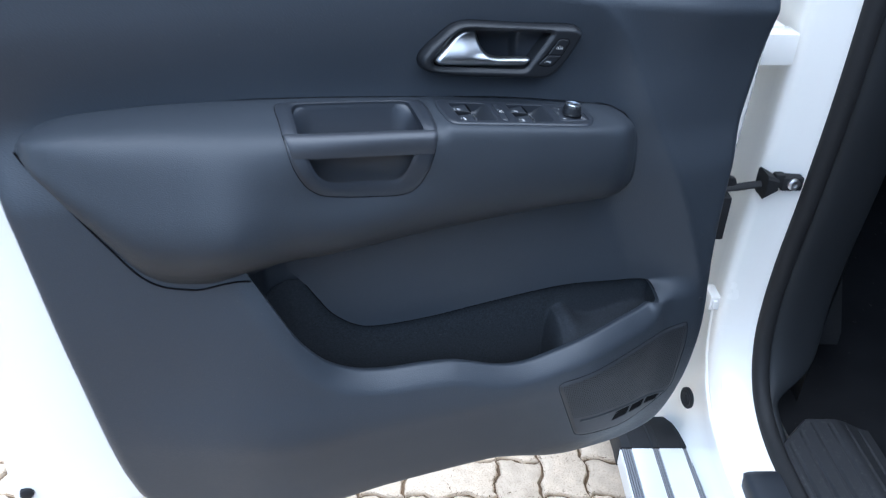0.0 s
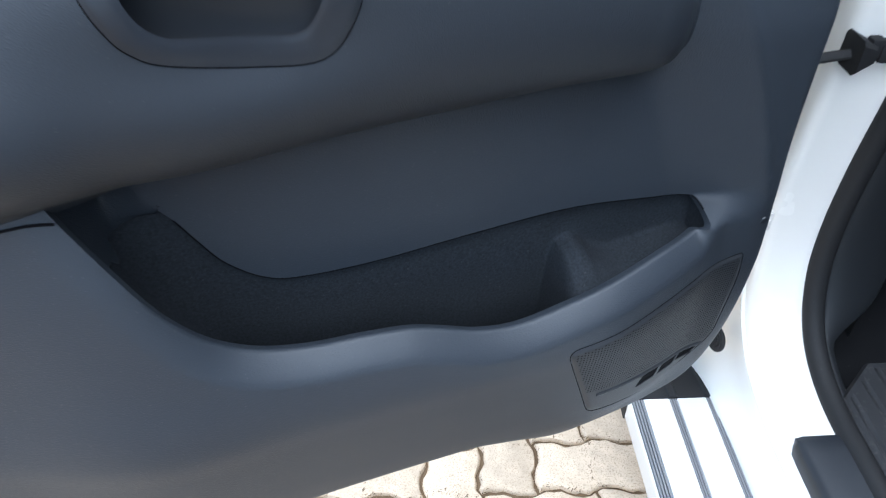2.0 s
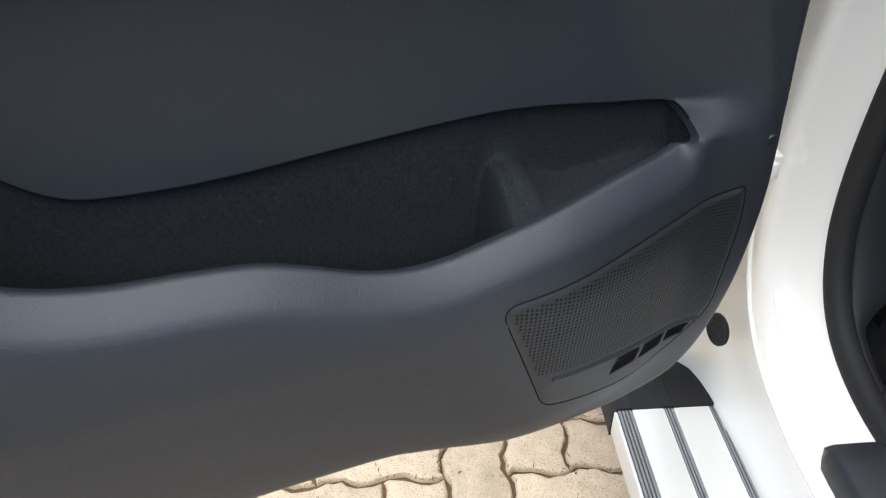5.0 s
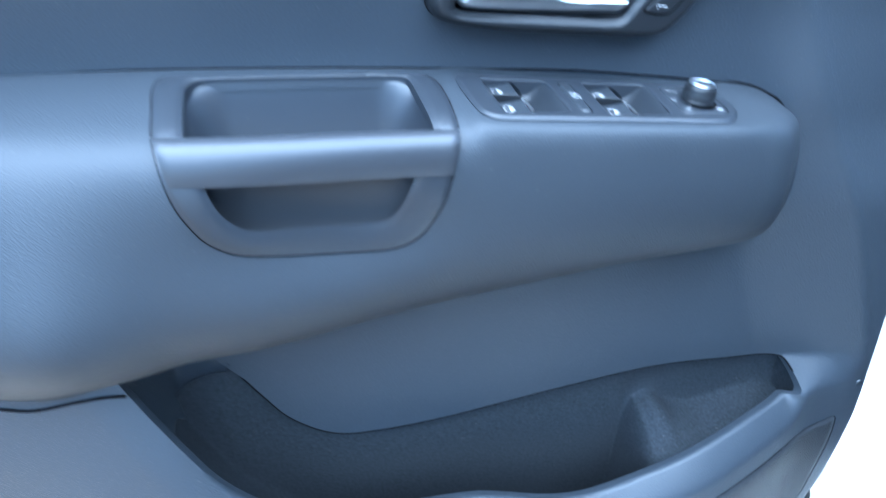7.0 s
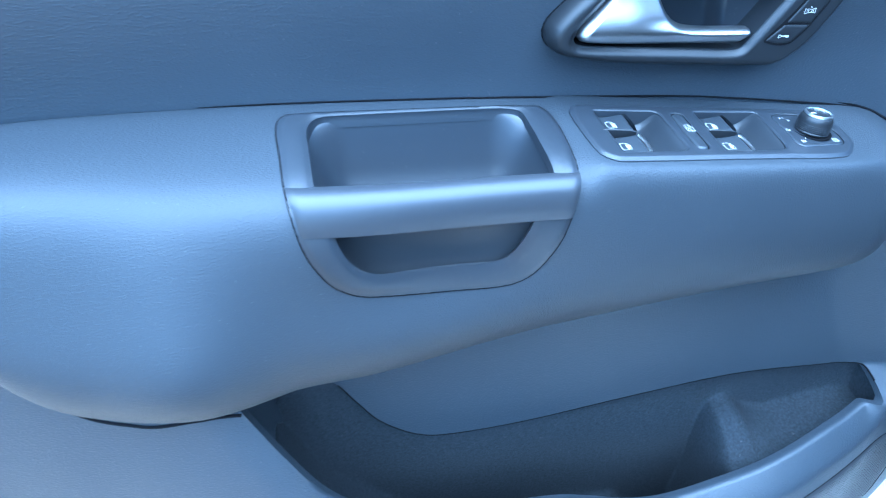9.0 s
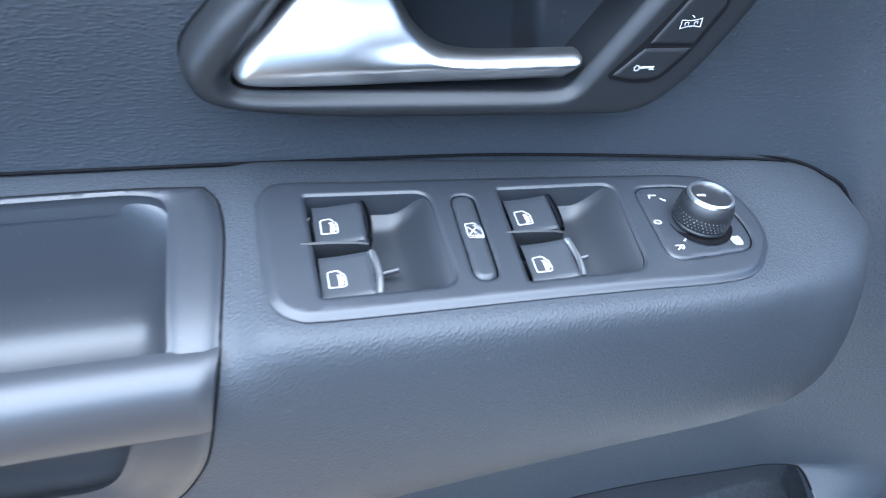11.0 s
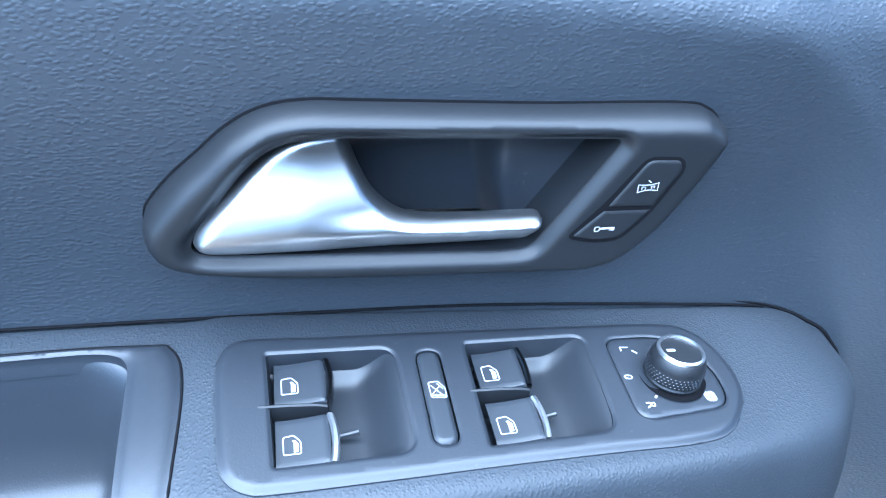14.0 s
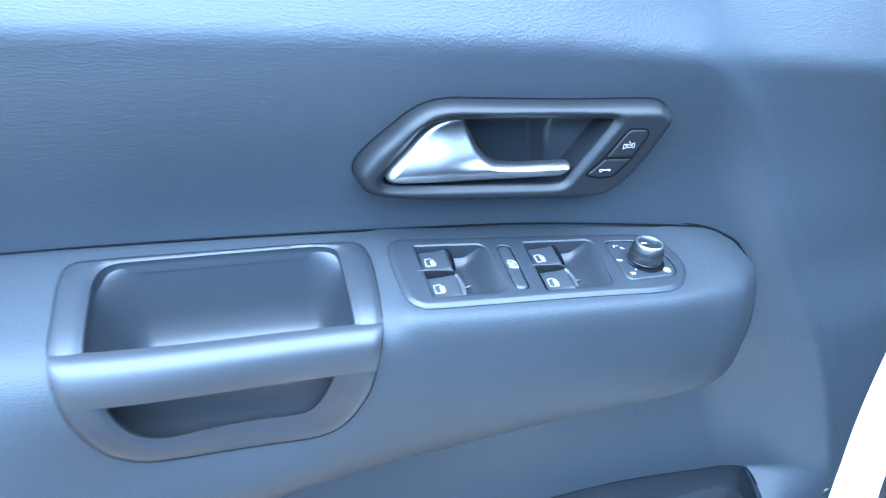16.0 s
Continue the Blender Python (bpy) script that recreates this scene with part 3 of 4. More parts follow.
part("pull_bar", loft(rows, close=True, cap=True), SATIN, pull_handle, "satin dark grey bar")
# cup: one scoop from the upper opening's rear edge, down and forward to the lower opening's front edge


def cup_row(u, hold):
    """A section of the upper tray, or of the hand hold under the bar."""
    x = min(u + 0.181, -0.036 - u)
    end = 1 - (1 - min(1.0, max(0.0, x) / 0.030))**2.0
    top, low = (0.39, 0.550) if hold else (0.1200 - 0.08 * (u + 0.11), 0.41)
    a, z = arm_lift(np.array([[u, (0.1200 - 0.08 * (u + 0.11)) * S]]), -0.0012)[0], arm_lift(np.array([[u, low * S]]), -0.0012)[0]
    a, z = np.array([a[0], -a[1], a[2]]), np.array([z[0], -z[1], z[2]])
    if hold:
        deep = [(0.077, a[2] - 0.022), (0.0740, a[2] - 0.033), (0.0715, a[2] - 0.045), (0.0695, a[2] - 0.059), (0.0705, a[2] - 0.069), (0.0735, a[2] - 0.0765), (z[1] - 0.008, z[2] - 0.005), (z[1] - 0.003, z[2] - 0.0025), (z[1], z[2])]
    else:
        deep = [(a[1] - 0.001, a[2] + 0.0005), (a[1] + 0.0002, a[2] - 0.005), (a[1] + 0.004, a[2] - 0.022), (a[1] + 0.010, a[2] - 0.040), (a[1] + 0.020, a[2] - 0.051), (0.048, a[2] - 0.053), (0.064, a[2] - 0.049), (0.072, a[2] - 0.042)]
    deep = open_line(deep, 4)
    row = []
    for k, (v, w) in enumerate(deep):
        s = top + (low - top) * k / (len(deep) - 1)
        q = arm_lift(np.array([[u, s * S]]), -0.0025)[0]
        row.append((u, (1 - end) * -q[1] + end * v, (1 - end) * q[2] + end * w))
    return row


stations = np.concatenate([np.linspace(-0.181, -0.150, 22), np.linspace(-0.145, -0.070, 14), np.linspace(-0.066, -0.036, 22)])
part("grip_cup", loft([D(cup_row(u, False)) for u in stations]), PLASTIC, pull_handle, angle=60)
# Lighter plastic than the cup, standing in for light the bar keeps out.
part("hand_hold", loft([D(cup_row(u, True)) for u in stations]), COVER_PLASTIC, pull_handle, angle=60)
for du in (0.0, 0.018, 0.040):
    spot = cup_row(-0.132 + du, True)[17]
    part("screw_cap", lathe([(0.0030, -0.0012), (0.0026, 0.0002), (0.001, 0.0006)], 14, Matrix.Translation(tuple(D(spot))) @ pose(0, 0, 0, 65)), SATIN, pull_handle)

# ---- inner door release: bezel, recess, lever, two lock buttons ----
BEZ_OPEN = round_loop([(-0.0135, 1.2535), (0.006, 1.2765), (0.0150, 1.2838), (0.0245, 1.2862), (0.038, 1.2853), (0.1285, 1.2745), (0.0985, 1.2358), (0.088, 1.2362), (-0.004, 1.2482), (-0.0115, 1.2498)],
                      [0.003, 0.008, 0.008, 0.006, 0.006, 0.003, 0.004, 0.004, 0.004, 0.003], 5)


def bezel_place(p):
    e, o = away(BEZ, p), away(BEZ_OPEN, p)
    v = -0.004 + 0.0135 * np.sqrt(np.clip(1 - (1 - np.clip(e / 0.0065, 0, 1))**2, 0, 1)) - 0.0035 * ease(0.005, 0.0, o)
    return D(np.stack([p[:, 0], v, p[:, 1]], 1))


bezel = part("release_bezel", sheet(BEZ, [BEZ_OPEN], 0.0013, bezel_place, [back(0.008), back(0.020, 2)], (0.0002, 0.0006, 0.0012, 0.002, 0.003, 0.004, 0.005), 0.0011), BEZEL, car_door, "smooth black release bezel", angle=75)


part("bezel_joint", tube([tuple(q) for q in on_trim(np.vstack([BEZ, BEZ[:1]]), -0.0004)], 0.0010, 6), HOLE, bezel)


def recess_place(p):
    u, w = p[:, 0], p[:, 1]
    bend = 0.084 + 0.05 * (w - 1.262)**2 / 0.012
    v = -0.012 - 0.012 * ease(1.2, 0.0, (u - bend) / 0.008) + 0.010 * ease(1.262, 1.290, w)
    return D(np.stack([u, v, w], 1))


part("finger_recess", sheet(shrunk(BEZ_OPEN, -0.002), [], 0.0016, recess_place, (), (), 0.0016), PLASTIC, bezel, angle=75)
LEVER = round_loop([(-0.0118, 1.2555), (-0.0095, 1.2600), (0.008, 1.2765), (0.017, 1.2828), (0.026, 1.2855), (0.0385, 1.2850), (0.0415, 1.2720), (0.0455, 1.2620), (0.0530, 1.2548), (0.066, 1.2520), (0.1010, 1.2488), (0.1030, 1.2464),
                    (0.1010, 1.2430), (0.0965, 1.2385), (0.060, 1.2415), (0.026, 1.2455), (-0.003, 1.2500), (-0.0095, 1.2520)], [0.002, 0.004, 0.006, 0.005, 0.005, 0.001, 0.004, 0.005, 0.006, 0.006, 0.002, 0.002, 0.003, 0.003, 0.004, 0.004, 0.004, 0.002], 6)


def lever_place(p):
    u, w = p[:, 0], p[:, 1]
    e = away(LEVER, p)
    ridge = 1.2562 - 0.092 * u
    drop_low = 0.5 * (ridge - w + np.sqrt((ridge - w)**2 + 0.0016**2))
    rise = 0.5 * (w - ridge + np.sqrt((w - ridge)**2 + 0.0016**2))
    v = 0.0115 - 0.55 * drop_low - 0.010 * ease(0, 0.028, rise) * ease(0.10, 0.03, u) - 0.0030 * ease(0, 0.008, rise) * ease(0.02, 0.05, u) + 0.003 * ease(0.06, -0.01, u)
    v = v - 0.005 * np.clip(1 - e / 0.0035, 0, 1)**2
    return D(np.stack([u, v, w], 1))


part("release_lever", sheet(LEVER, [], 0.0009, lever_place, [back(0.004, 2)], (0.0004, 0.0009, 0.0016, 0.0026), 0.0008), CHROME, bezel, "satin chrome door release lever", angle=60)
SLAB = round_loop([(0.1108, 1.2405), (0.1200, 1.2372), (0.1300, 1.2368), (0.1393, 1.2460), (0.1500, 1.2625), (0.1485, 1.2670), (0.1362, 1.2686), (0.1230, 1.2525)], [0.002, 0.004, 0.004, 0.004, 0.003, 0.003, 0.003, 0.004], 5)
part("button_gap", sheet(shrunk(SLAB, -0.0005), [], 0.002, lambda p: D(np.stack([p[:, 0], 0.0098 + 0 * p[:, 0], p[:, 1]], 1))), HOLE, bezel)
for k, quad in enumerate([[(0.1363, 1.2684), (0.1484, 1.2668), (0.1498, 1.2625), (0.1410, 1.2488), (0.1230, 1.2508)], [(0.1226, 1.2503), (0.1407, 1.2483), (0.1392, 1.2461), (0.1299, 1.2370), (0.1201, 1.2374), (0.1111, 1.2405)]]):
    loop = round_loop(quad, [0.003, 0.002, 0.002, 0.0003, 0.0003] if k == 0 else [0.0003, 0.0003, 0.003, 0.003, 0.003, 0.0015], 5)

    def button_place(p, loop=loop):
        e = away(loop, p)
        return D(np.stack([p[:, 0], 0.0092 + 0.0011 * ease(0, 0.0012, e), p[:, 1]], 1))

    part("lock_button", sheet(loop, [], 0.0016, button_place, [back(0.006)], (0.0004, 0.001, 0.002), 0.0008), BEZEL, bezel, "black central locking button", angle=60)


def strokes(lines, width, place):
    """Printed strokes: thin ribbons along polylines, laid where place(x, y) says."""
    verts, faces = [], []
    for line in lines:
        p = np.array(line, float)
        for a, b in zip(p, p[1:]):
            t = (b - a) / max(np.linalg.norm(b - a), 1e-9)
            n = np.array([-t[1], t[0]]) * width / 2
            a2, b2 = a - t * width / 2, b + t * width / 2
            k = len(verts)
            verts += [place(*q) for q in (a2 - n, b2 - n, b2 + n, a2 + n)]
            faces.append((k, k + 1, k + 2, k + 3))
    return bm_from(verts, faces)


def face_print(cx, cw, rot):
    c, s = math.cos(rot), math.sin(rot)
    return lambda x, y: tuple(D((cx + c * x - s * y, 0.0106, cw + s * x + c * y)))


def circle(x, y, r, n=14):
    return [(x + r * math.cos(a), y + r * math.sin(a)) for a in np.linspace(0, 2 * math.pi, n)]


part("button_divider", strokes([[(0.1238, 1.2500), (0.1392, 1.2484)]], 0.00035, lambda x, y: tuple(D((x, 0.0107, y)))), SATIN, bezel, smooth=False)
part("key_symbol", strokes([circle(-0.0024, 0, 0.00095), [(-0.0014, 0), (0.0038, 0)], [(-0.0014, 0.0004), (0.0038, 0.0004)], [(0.0024, -0.0006), (0.0038, -0.0006)]], 0.00042, face_print(0.1232, 1.2428, -0.08)), MARK, bezel, "white printed key symbol", smooth=False)
part("unlock_symbol", strokes([[(-0.0036, -0.0015), (-0.0036, 0.0015), (-0.001, 0.0012), (0.001, 0.0012), (0.0036, 0.0018), (0.0036, -0.0012), (0.001, -0.0008), (-0.001, -0.0008), (-0.0036, -0.0015)],
                               [(-0.0022, -0.0003), (-0.0022, 0.0006), (-0.0010, 0.0005), (-0.0010, -0.0003)], [(0.0022, -0.0001), (0.0022, 0.0007), (0.0012, 0.0006), (0.0012, -0.0002)],
                               [(-0.0003, 0.0030), (0.0006, 0.0022)]], 0.00032, face_print(0.1372, 1.2574, -0.05)), MARK, bezel, "white printed unlock symbol", smooth=False)


# ---- switch panel on the armrest ----
def pk(u, v, h=0.0):
    """Place above the switch panel's face."""
    return D((u + 0.163 * h, v + 0.06 * h, 1.2060 - 0.165 * u - 0.06 * v + h))


def pk_all(p, h):
    return np.array([pk(a, b, c) for (a, b), c in zip(p, np.broadcast_to(h, len(p)))])


WELL_A = round_loop([(0.0026, 0.0101), (0.0474, 0.0084), (0.0492, 0.0538), (0.0046, 0.0566)], [0.001, 0.006, 0.007, 0.001])
WELL_B = round_loop([(0.0745, 0.0072), (0.1232, 0.0047), (0.1200, 0.0500), (0.0735, 0.0533)], [0.001, 0.006, 0.007, 0.001])
LOCK = round_loop([(0.0548, 0.0104), (0.0643, 0.0100), (0.0641, 0.0522), (0.0547, 0.0526)], 0.0049, 9)
DIAL = round_loop([(0.1308, 0.0068), (0.1600, 0.0055), (0.1712, 0.0235), (0.1690, 0.0425), (0.1300, 0.0474)], [0.006, 0.014, 0.012, 0.008, 0.008], 8)


def pack_place(p):
    e = away(PACK, p)
    w = np.minimum(away(WELL_A, p), away(WELL_B, p))
    g = np.minimum(away(LOCK, p), away(DIAL, p))
    h = 0.0008 + 0.0014 * ease(0, 0.0030, e) - 0.0007 * ease(0.0012, 0, w) - 0.0004 * ease(0.0008, 0.0, g)
    return pk_all(p, h)


def drop(depth):
    return lambda q: [q + np.array([0, 0, -depth])]


switch_panel = part("switch_panel", sheet(PACK, [WELL_A, WELL_B, LOCK, DIAL], 0.0015, pack_place, [drop(0.006), drop(0.010), drop(0.010), drop(0.004), drop(0.004)], (0.0003, 0.0008, 0.0014, 0.0022, 0.003), 0.0009), PLASTIC, car_door, "black window switch panel", angle=50)


def rocker(a):
    """Height of a rocker's face along its length."""
    return -0.0016 + 0.0030 * a**1.6 - 0.0012 * max(0.0, (a - 0.9) / 0.1)**2


def icon_window(cu, cv, h, k=1.0, crossed=False, start=None):
    """The printed outline of a car door's window."""
    def at(x, y):
        rise = h if start is None else rocker(max(0.0, (cu + x * k - start) / 0.0170)) + 0.00025
        return tuple(pk(cu + x * k * 0.76, cv - y * k * 0.95, rise))
    lines = [[(-0.0030, -0.0036), (-0.0035, -0.0031), (-0.0036, 0.0029), (-0.0031, 0.0035), (0.0004, 0.0038), (0.0012, 0.0034), (0.0032, 0.0012), (0.0035, 0.0004), (0.0036, -0.0033), (0.0031, -0.0038), (-0.0030, -0.0036)]]
    if crossed:
        lines += [[(-0.0026, 0.0018), (0.0014, -0.0022)], [(0.0014, 0.0016), (-0.0026, -0.0020)], [(-0.0034, -0.0026), (0.0034, -0.0028)], [(0.0004, 0.0026), (0.0026, 0.0004)]]
    else:
        lines += [[(0.0004, 0.0016), (0.0012, 0.0016), (0.0024, 0.0002), (0.0024, -0.0026)], [(0.0009, 0.0012), (0.0009, -0.0028)], [(0.0014, 0.0006), (0.0014, -0.0028)], [(0.0019, 0.0002), (0.0019, -0.0028)]]
    return strokes(lines, 0.00038 * k, at)


for wu, loop, tops, tall, dv in ((0.0054, WELL_A, (0.0115, 0.0358), 0.0196, 0.0334), (0.0770, WELL_B, (0.0090, 0.0326), 0.0188, 0.0302)):
    x0, x1 = loop[:, 0].min(), loop[:, 0].max()

    def well_place(p, x0=x0, x1=x1, loop=loop):
        x = (p[:, 0] - x0) / (x1 - x0)
        e = away(loop, p)
        scoop = ease(0.64, 1.0, x)
        return pk_all(p, -0.0112 + 0.0126 * scoop**1.3 + 0.0035 * ease(0.006, 0.0, e) * (1 - scoop))

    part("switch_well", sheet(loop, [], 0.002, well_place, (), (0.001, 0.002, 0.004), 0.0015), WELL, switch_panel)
    for k, v0 in enumerate(tops):
        v1 = v0 + tall
        rows = []
        for a in np.linspace(0, 1, 15):
            u = wu + 0.0170 * a
            h = rocker(a)
            rows.append([pk(u, v0 + 0.0006, -0.010), pk(u, v0 + 0.0001, h - 0.0012), pk(u, v0 + 0.0005, h - 0.0003), pk(u, v0 + 0.0016, h)] + [pk(u, v0 + (v1 - v0) * b, h) for b in np.linspace(0.15, 0.85, 6)]
                        + [pk(u, v1 - 0.0016, h), pk(u, v1 - 0.0005, h - 0.0003), pk(u, v1 - 0.0001, h - 0.0012), pk(u, v1 - 0.0006, -0.010)])
        switch = loft(rows)
        part("window_switch", switch, KEY, switch_panel, "black rocker window switch", angle=50)
        rows = []
        for b in np.linspace(0.02, 0.98, 12):
            v, bow = v0 + (v1 - v0) * b, 0.0012 * (1 - (2 * b - 1)**2)
            rows.append([pk(wu + 0.0162 + bow, v, 0.0006), pk(wu + 0.0168 + bow, v, 0.0014), pk(wu + 0.0180 + bow, v, 0.0013), pk(wu + 0.0187 + bow, v, 0.0004), pk(wu + 0.0184 + bow, v, -0.009)])
        part("chrome_edge", loft(rows), (DIM_CHROME, BRIGHT)[k], switch_panel, ("chrome switch edge with a dark reflection painted in", "bright chrome switch edge")[k])
        part("window_symbol", icon_window(wu + 0.0050, v0 + 0.0109, 0.0, 1.0, False, wu), MARK, switch_panel, "white printed window symbol", smooth=False)
    fin = [[pk(u, dv - 0.0007, -0.010), pk(u, dv - 0.0006, t), pk(u, dv, t + 0.0004), pk(u, dv + 0.0006, t), pk(u, dv + 0.0007, -0.010)] for u, t in ((wu - 0.0056, 0.0016), (wu - 0.0054, 0.0021), (wu + 0.004, 0.0024), (wu + 0.013, 0.0022), (wu + 0.0168, 0.0014), (wu + 0.0176, -0.004))]
    part("divider_fin", loft(fin), BEZEL, switch_panel, angle=50)
    part("locating_rib", tube([tuple(pk(wu + x, dv + 0.0115 + y, h)) for x, y, h in ((0.0185, -0.0062, -0.0088), (0.022, -0.0064, -0.0084), (0.026, -0.0066, -0.0074), (0.0275, -0.0067, -0.0068))], 0.0010, 8), PLASTIC, switch_panel)


def lock_place(p):
    return pk_all(p, 0.0014 + 0.0011 * ease(0, 0.0012, away(LOCK_IN, p)))


LOCK_IN = shrunk(LOCK, 0.0006)
part("lockout_button", sheet(LOCK_IN, [], 0.0014, lock_place, [drop(0.004)], (0.0004, 0.001, 0.002), 0.001), KEY, switch_panel, "black oblong window lock button", angle=60)
part("lockout_symbol", icon_window(0.0599, 0.0296, 0.0028, 1.0, True), MARK, switch_panel, "white printed crossed window symbol", smooth=False)

DIAL_IN = shrunk(DIAL, 0.00045)
part("dial_plate", sheet(DIAL_IN, [], 0.0016, lambda p: pk_all(p, 0.0015 + 0.0005 * ease(0, 0.0008, away(DIAL_IN, p))), [drop(0.004)], (0.0004, 0.0009), 0.0012), PLASTIC, switch_panel, angle=60)

# mirror adjuster: turned knob with a dimpled band, bright ring and pointer
KNOB = Matrix.Translation(tuple(pk(0.1512, 0.0272, 0.0012))) @ Matrix.Rotation(radians(8.5), 4, "Y") @ Matrix.Rotation(radians(-2), 4, "X") @ Matrix.Diagonal((0.97, 0.97, 0.98, 1.0))
# Black ring: the gap at the knob's foot, its shadow painted in.
part("knob_gap_shadow", lathe([(0.0136, 0.0004), (0.0134, 0.0012), (0.0128, 0.0006), (0.0095, 0.0002)], 40, KNOB), HOLE, switch_panel)
mirror_knob = part("mirror_knob", lathe([(0.0096, -0.001), (0.0096, 0.0008), (0.0110, 0.0013), (0.0113, 0.0022), (0.0109, 0.0029), (0.0111, 0.0034), (0.0111, 0.0082), (0.0109, 0.0089), (0.0110, 0.0095), (0.0105, 0.0112), (0.0098, 0.0126), (0.0092, 0.0133), (0.0086, 0.0136)], 48, KNOB), BEZEL, switch_panel, "black mirror adjuster knob")
dimples = []
for r in range(4):
    for i in range(44):
        a = 2 * math.pi * (i + 0.5 * (r % 2)) / 44
        c = KNOB @ Matrix.Rotation(a, 4, "Z") @ Matrix.Translation((0.01112, 0, 0.0040 + 0.00125 * r))
        dimples.append(([c @ Vector(q) for q in ((-0.0003, -0.0006, -0.0004), (-0.0003, 0.0006, -0.0004), (-0.0003, 0.0006, 0.0004), (-0.0003, -0.0006, 0.0004), (0.0003, 0, 0))]))
verts, faces = [], []
for d in dimples:
    k = len(verts)
    verts += [tuple(q) for q in d]
    faces += [(k, k + 1, k + 4), (k + 1, k + 2, k + 4), (k + 2, k + 3, k + 4), (k + 3, k, k + 4)]
tagged(part("knurled_band", bm_from(verts, faces), PLASTIC, switch_panel, "dimpled grip band", smooth=False), kind="stuff")
part("knob_ring", lathe([(0.0090, 0.0130), (0.0094, 0.0134), (0.0091, 0.0144), (0.0082, 0.0147), (0.0080, 0.0138)], 48, KNOB), BRIGHT, switch_panel, "bright chrome knob ring")
part("knob_cap", lathe([(0.0081, 0.0130), (0.0080, 0.0138), (0.0070, 0.0139), (0.0020, 0.01385)], 40, KNOB), BEZEL, switch_panel)
part("pointer", strokes([[(-0.0054, 0.0002), (-0.0032, 0.0002)]], 0.0013, lambda x, y: tuple(KNOB @ Vector((x, y, 0.0141)))), MARK, switch_panel, "white pointer mark", smooth=False)


def letter(ch, cu, cv, size, h=0.0023):
    """A printed letter whose top points towards the hinges."""
    cv_data = bpy.data.curves.new("letter", "FONT")
    cv_data.body, cv_data.size, cv_data.align_x, cv_data.align_y = ch, size, "CENTER", "CENTER"
    tmp = new("letter", cv_data)
    me = bpy.data.meshes.new_from_object(tmp.evaluated_get(bpy.context.evaluated_depsgraph_get()))
    bpy.data.objects.remove(tmp)
    bm = bmesh.new()
    bm.from_mesh(me)
    bpy.data.meshes.remove(me)
    for v in bm.verts:
        v.co = Vector(tuple(pk(cu + v.co.y, cv + v.co.x, h)))
    part("letter", bm, MARK, switch_panel, "white printed letter " + ch, smooth=False)


letter("L", 0.1372, 0.0126, 0.0052)
letter("0", 0.1332, 0.0270, 0.0048)
letter("R", 0.1366, 0.0405, 0.0052)


def pk_print(cu, cv):
    return lambda x, y: tuple(pk(cu + x, cv - y, 0.0023))


for tick in ([(0.1405, 0.0140), (0.1418, 0.0150)], [(0.1400, 0.0372), (0.1406, 0.0366)]):
    part("dial_tick", strokes([tick], 0.0007, lambda x, y: tuple(pk(x, y, 0.0023))), MARK, switch_panel, smooth=False)
part("heating_symbol", strokes([[(-0.0020, -0.0015), (-0.0020, 0.0014), (0.0020, 0.0014), (0.0020, -0.0015), (-0.0020, -0.0015)]] + [[(x, -0.0023), (x + 0.0004, -0.0008), (x - 0.0002, 0.0008), (x + 0.0002, 0.0022)] for x in (-0.0011, 0.0001, 0.0012)], 0.0004, pk_print(0.1622, 0.0378)), MARK, switch_panel, "white printed heated mirror symbol", smooth=False)

# ---- loudspeaker cover in the trim's lower corner ----
COVER = round_loop([(0.138, 0.808), (0.265, 0.821), (0.388, 0.812), (0.396, 0.77), (0.388, 0.672), (0.34, 0.640), (0.29, 0.634), (0.187, 0.674)], [0.016, 0.05, 0.008, 0.02, 0.018, 0.02, 0.02, 0.014], 7)


def cover_place(p):
    e = away(COVER, p)
    lift = 0.0004 - 0.0016 * ease(0.002, 0.0, e) + 0.0012 * ease(0.002, 0.005, e)
    return on_trim(p, lift)


def bar_line(u):
    """Lower edge of the perforated field."""
    return 0.722 - 0.235 * (u - 0.171)


SLOTS = [round_loop([(u0, bar_line(u0) - 0.037 + k), (u1, bar_line(u1) - 0.034 + k), (u1 + 0.004, bar_line(u1) - 0.018 + k), (u0 + 0.004, bar_line(u0) - 0.022 + k)], 0.003, 4)
         for u0, u1, k in ((0.258, 0.291, 0.004), (0.296, 0.326, 0.007), (0.331, 0.358, 0.012))]
speaker_cover = part("speaker_cover", sheet(COVER, SLOTS, 0.004, cover_place, [back(0.006), back(0.003), back(0.003), back(0.003)], (0.001, 0.002, 0.0035, 0.005), 0.003), COVER_PLASTIC, car_door, "perforated black loudspeaker cover", angle=50)
# Slots get flat black sheets that paint in the dark of their depth.
for sl in SLOTS:
    part("vent_slot", sheet(shrunk(sl, -0.001), [], 0.004, lambda p: on_trim(p, 0.0006)), HOLE, speaker_cover)
for u0, u1 in ((0.262, 0.292), (0.298, 0.328), (0.334, 0.362)):
    thin = round_loop([(u0, bar_line(u0) - 0.0150), (u1, bar_line(u1) - 0.0125), (u1 + 0.001, bar_line(u1) - 0.0085), (u0 + 0.001, bar_line(u0) - 0.0110)], 0.0015, 4)
    part("vent_slot", sheet(thin, [], 0.004, lambda p: on_trim(p, 0.0024)), HOLE, speaker_cover)
part("cover_joint", tube([tuple(q) for q in on_trim(dense(COVER, 0.004), 0.0)], 0.0005, 6), HOLE, speaker_cover)
ridge = np.array([(u, bar_line(u) - 0.006) for u in np.linspace(0.19, 0.372, 24)])
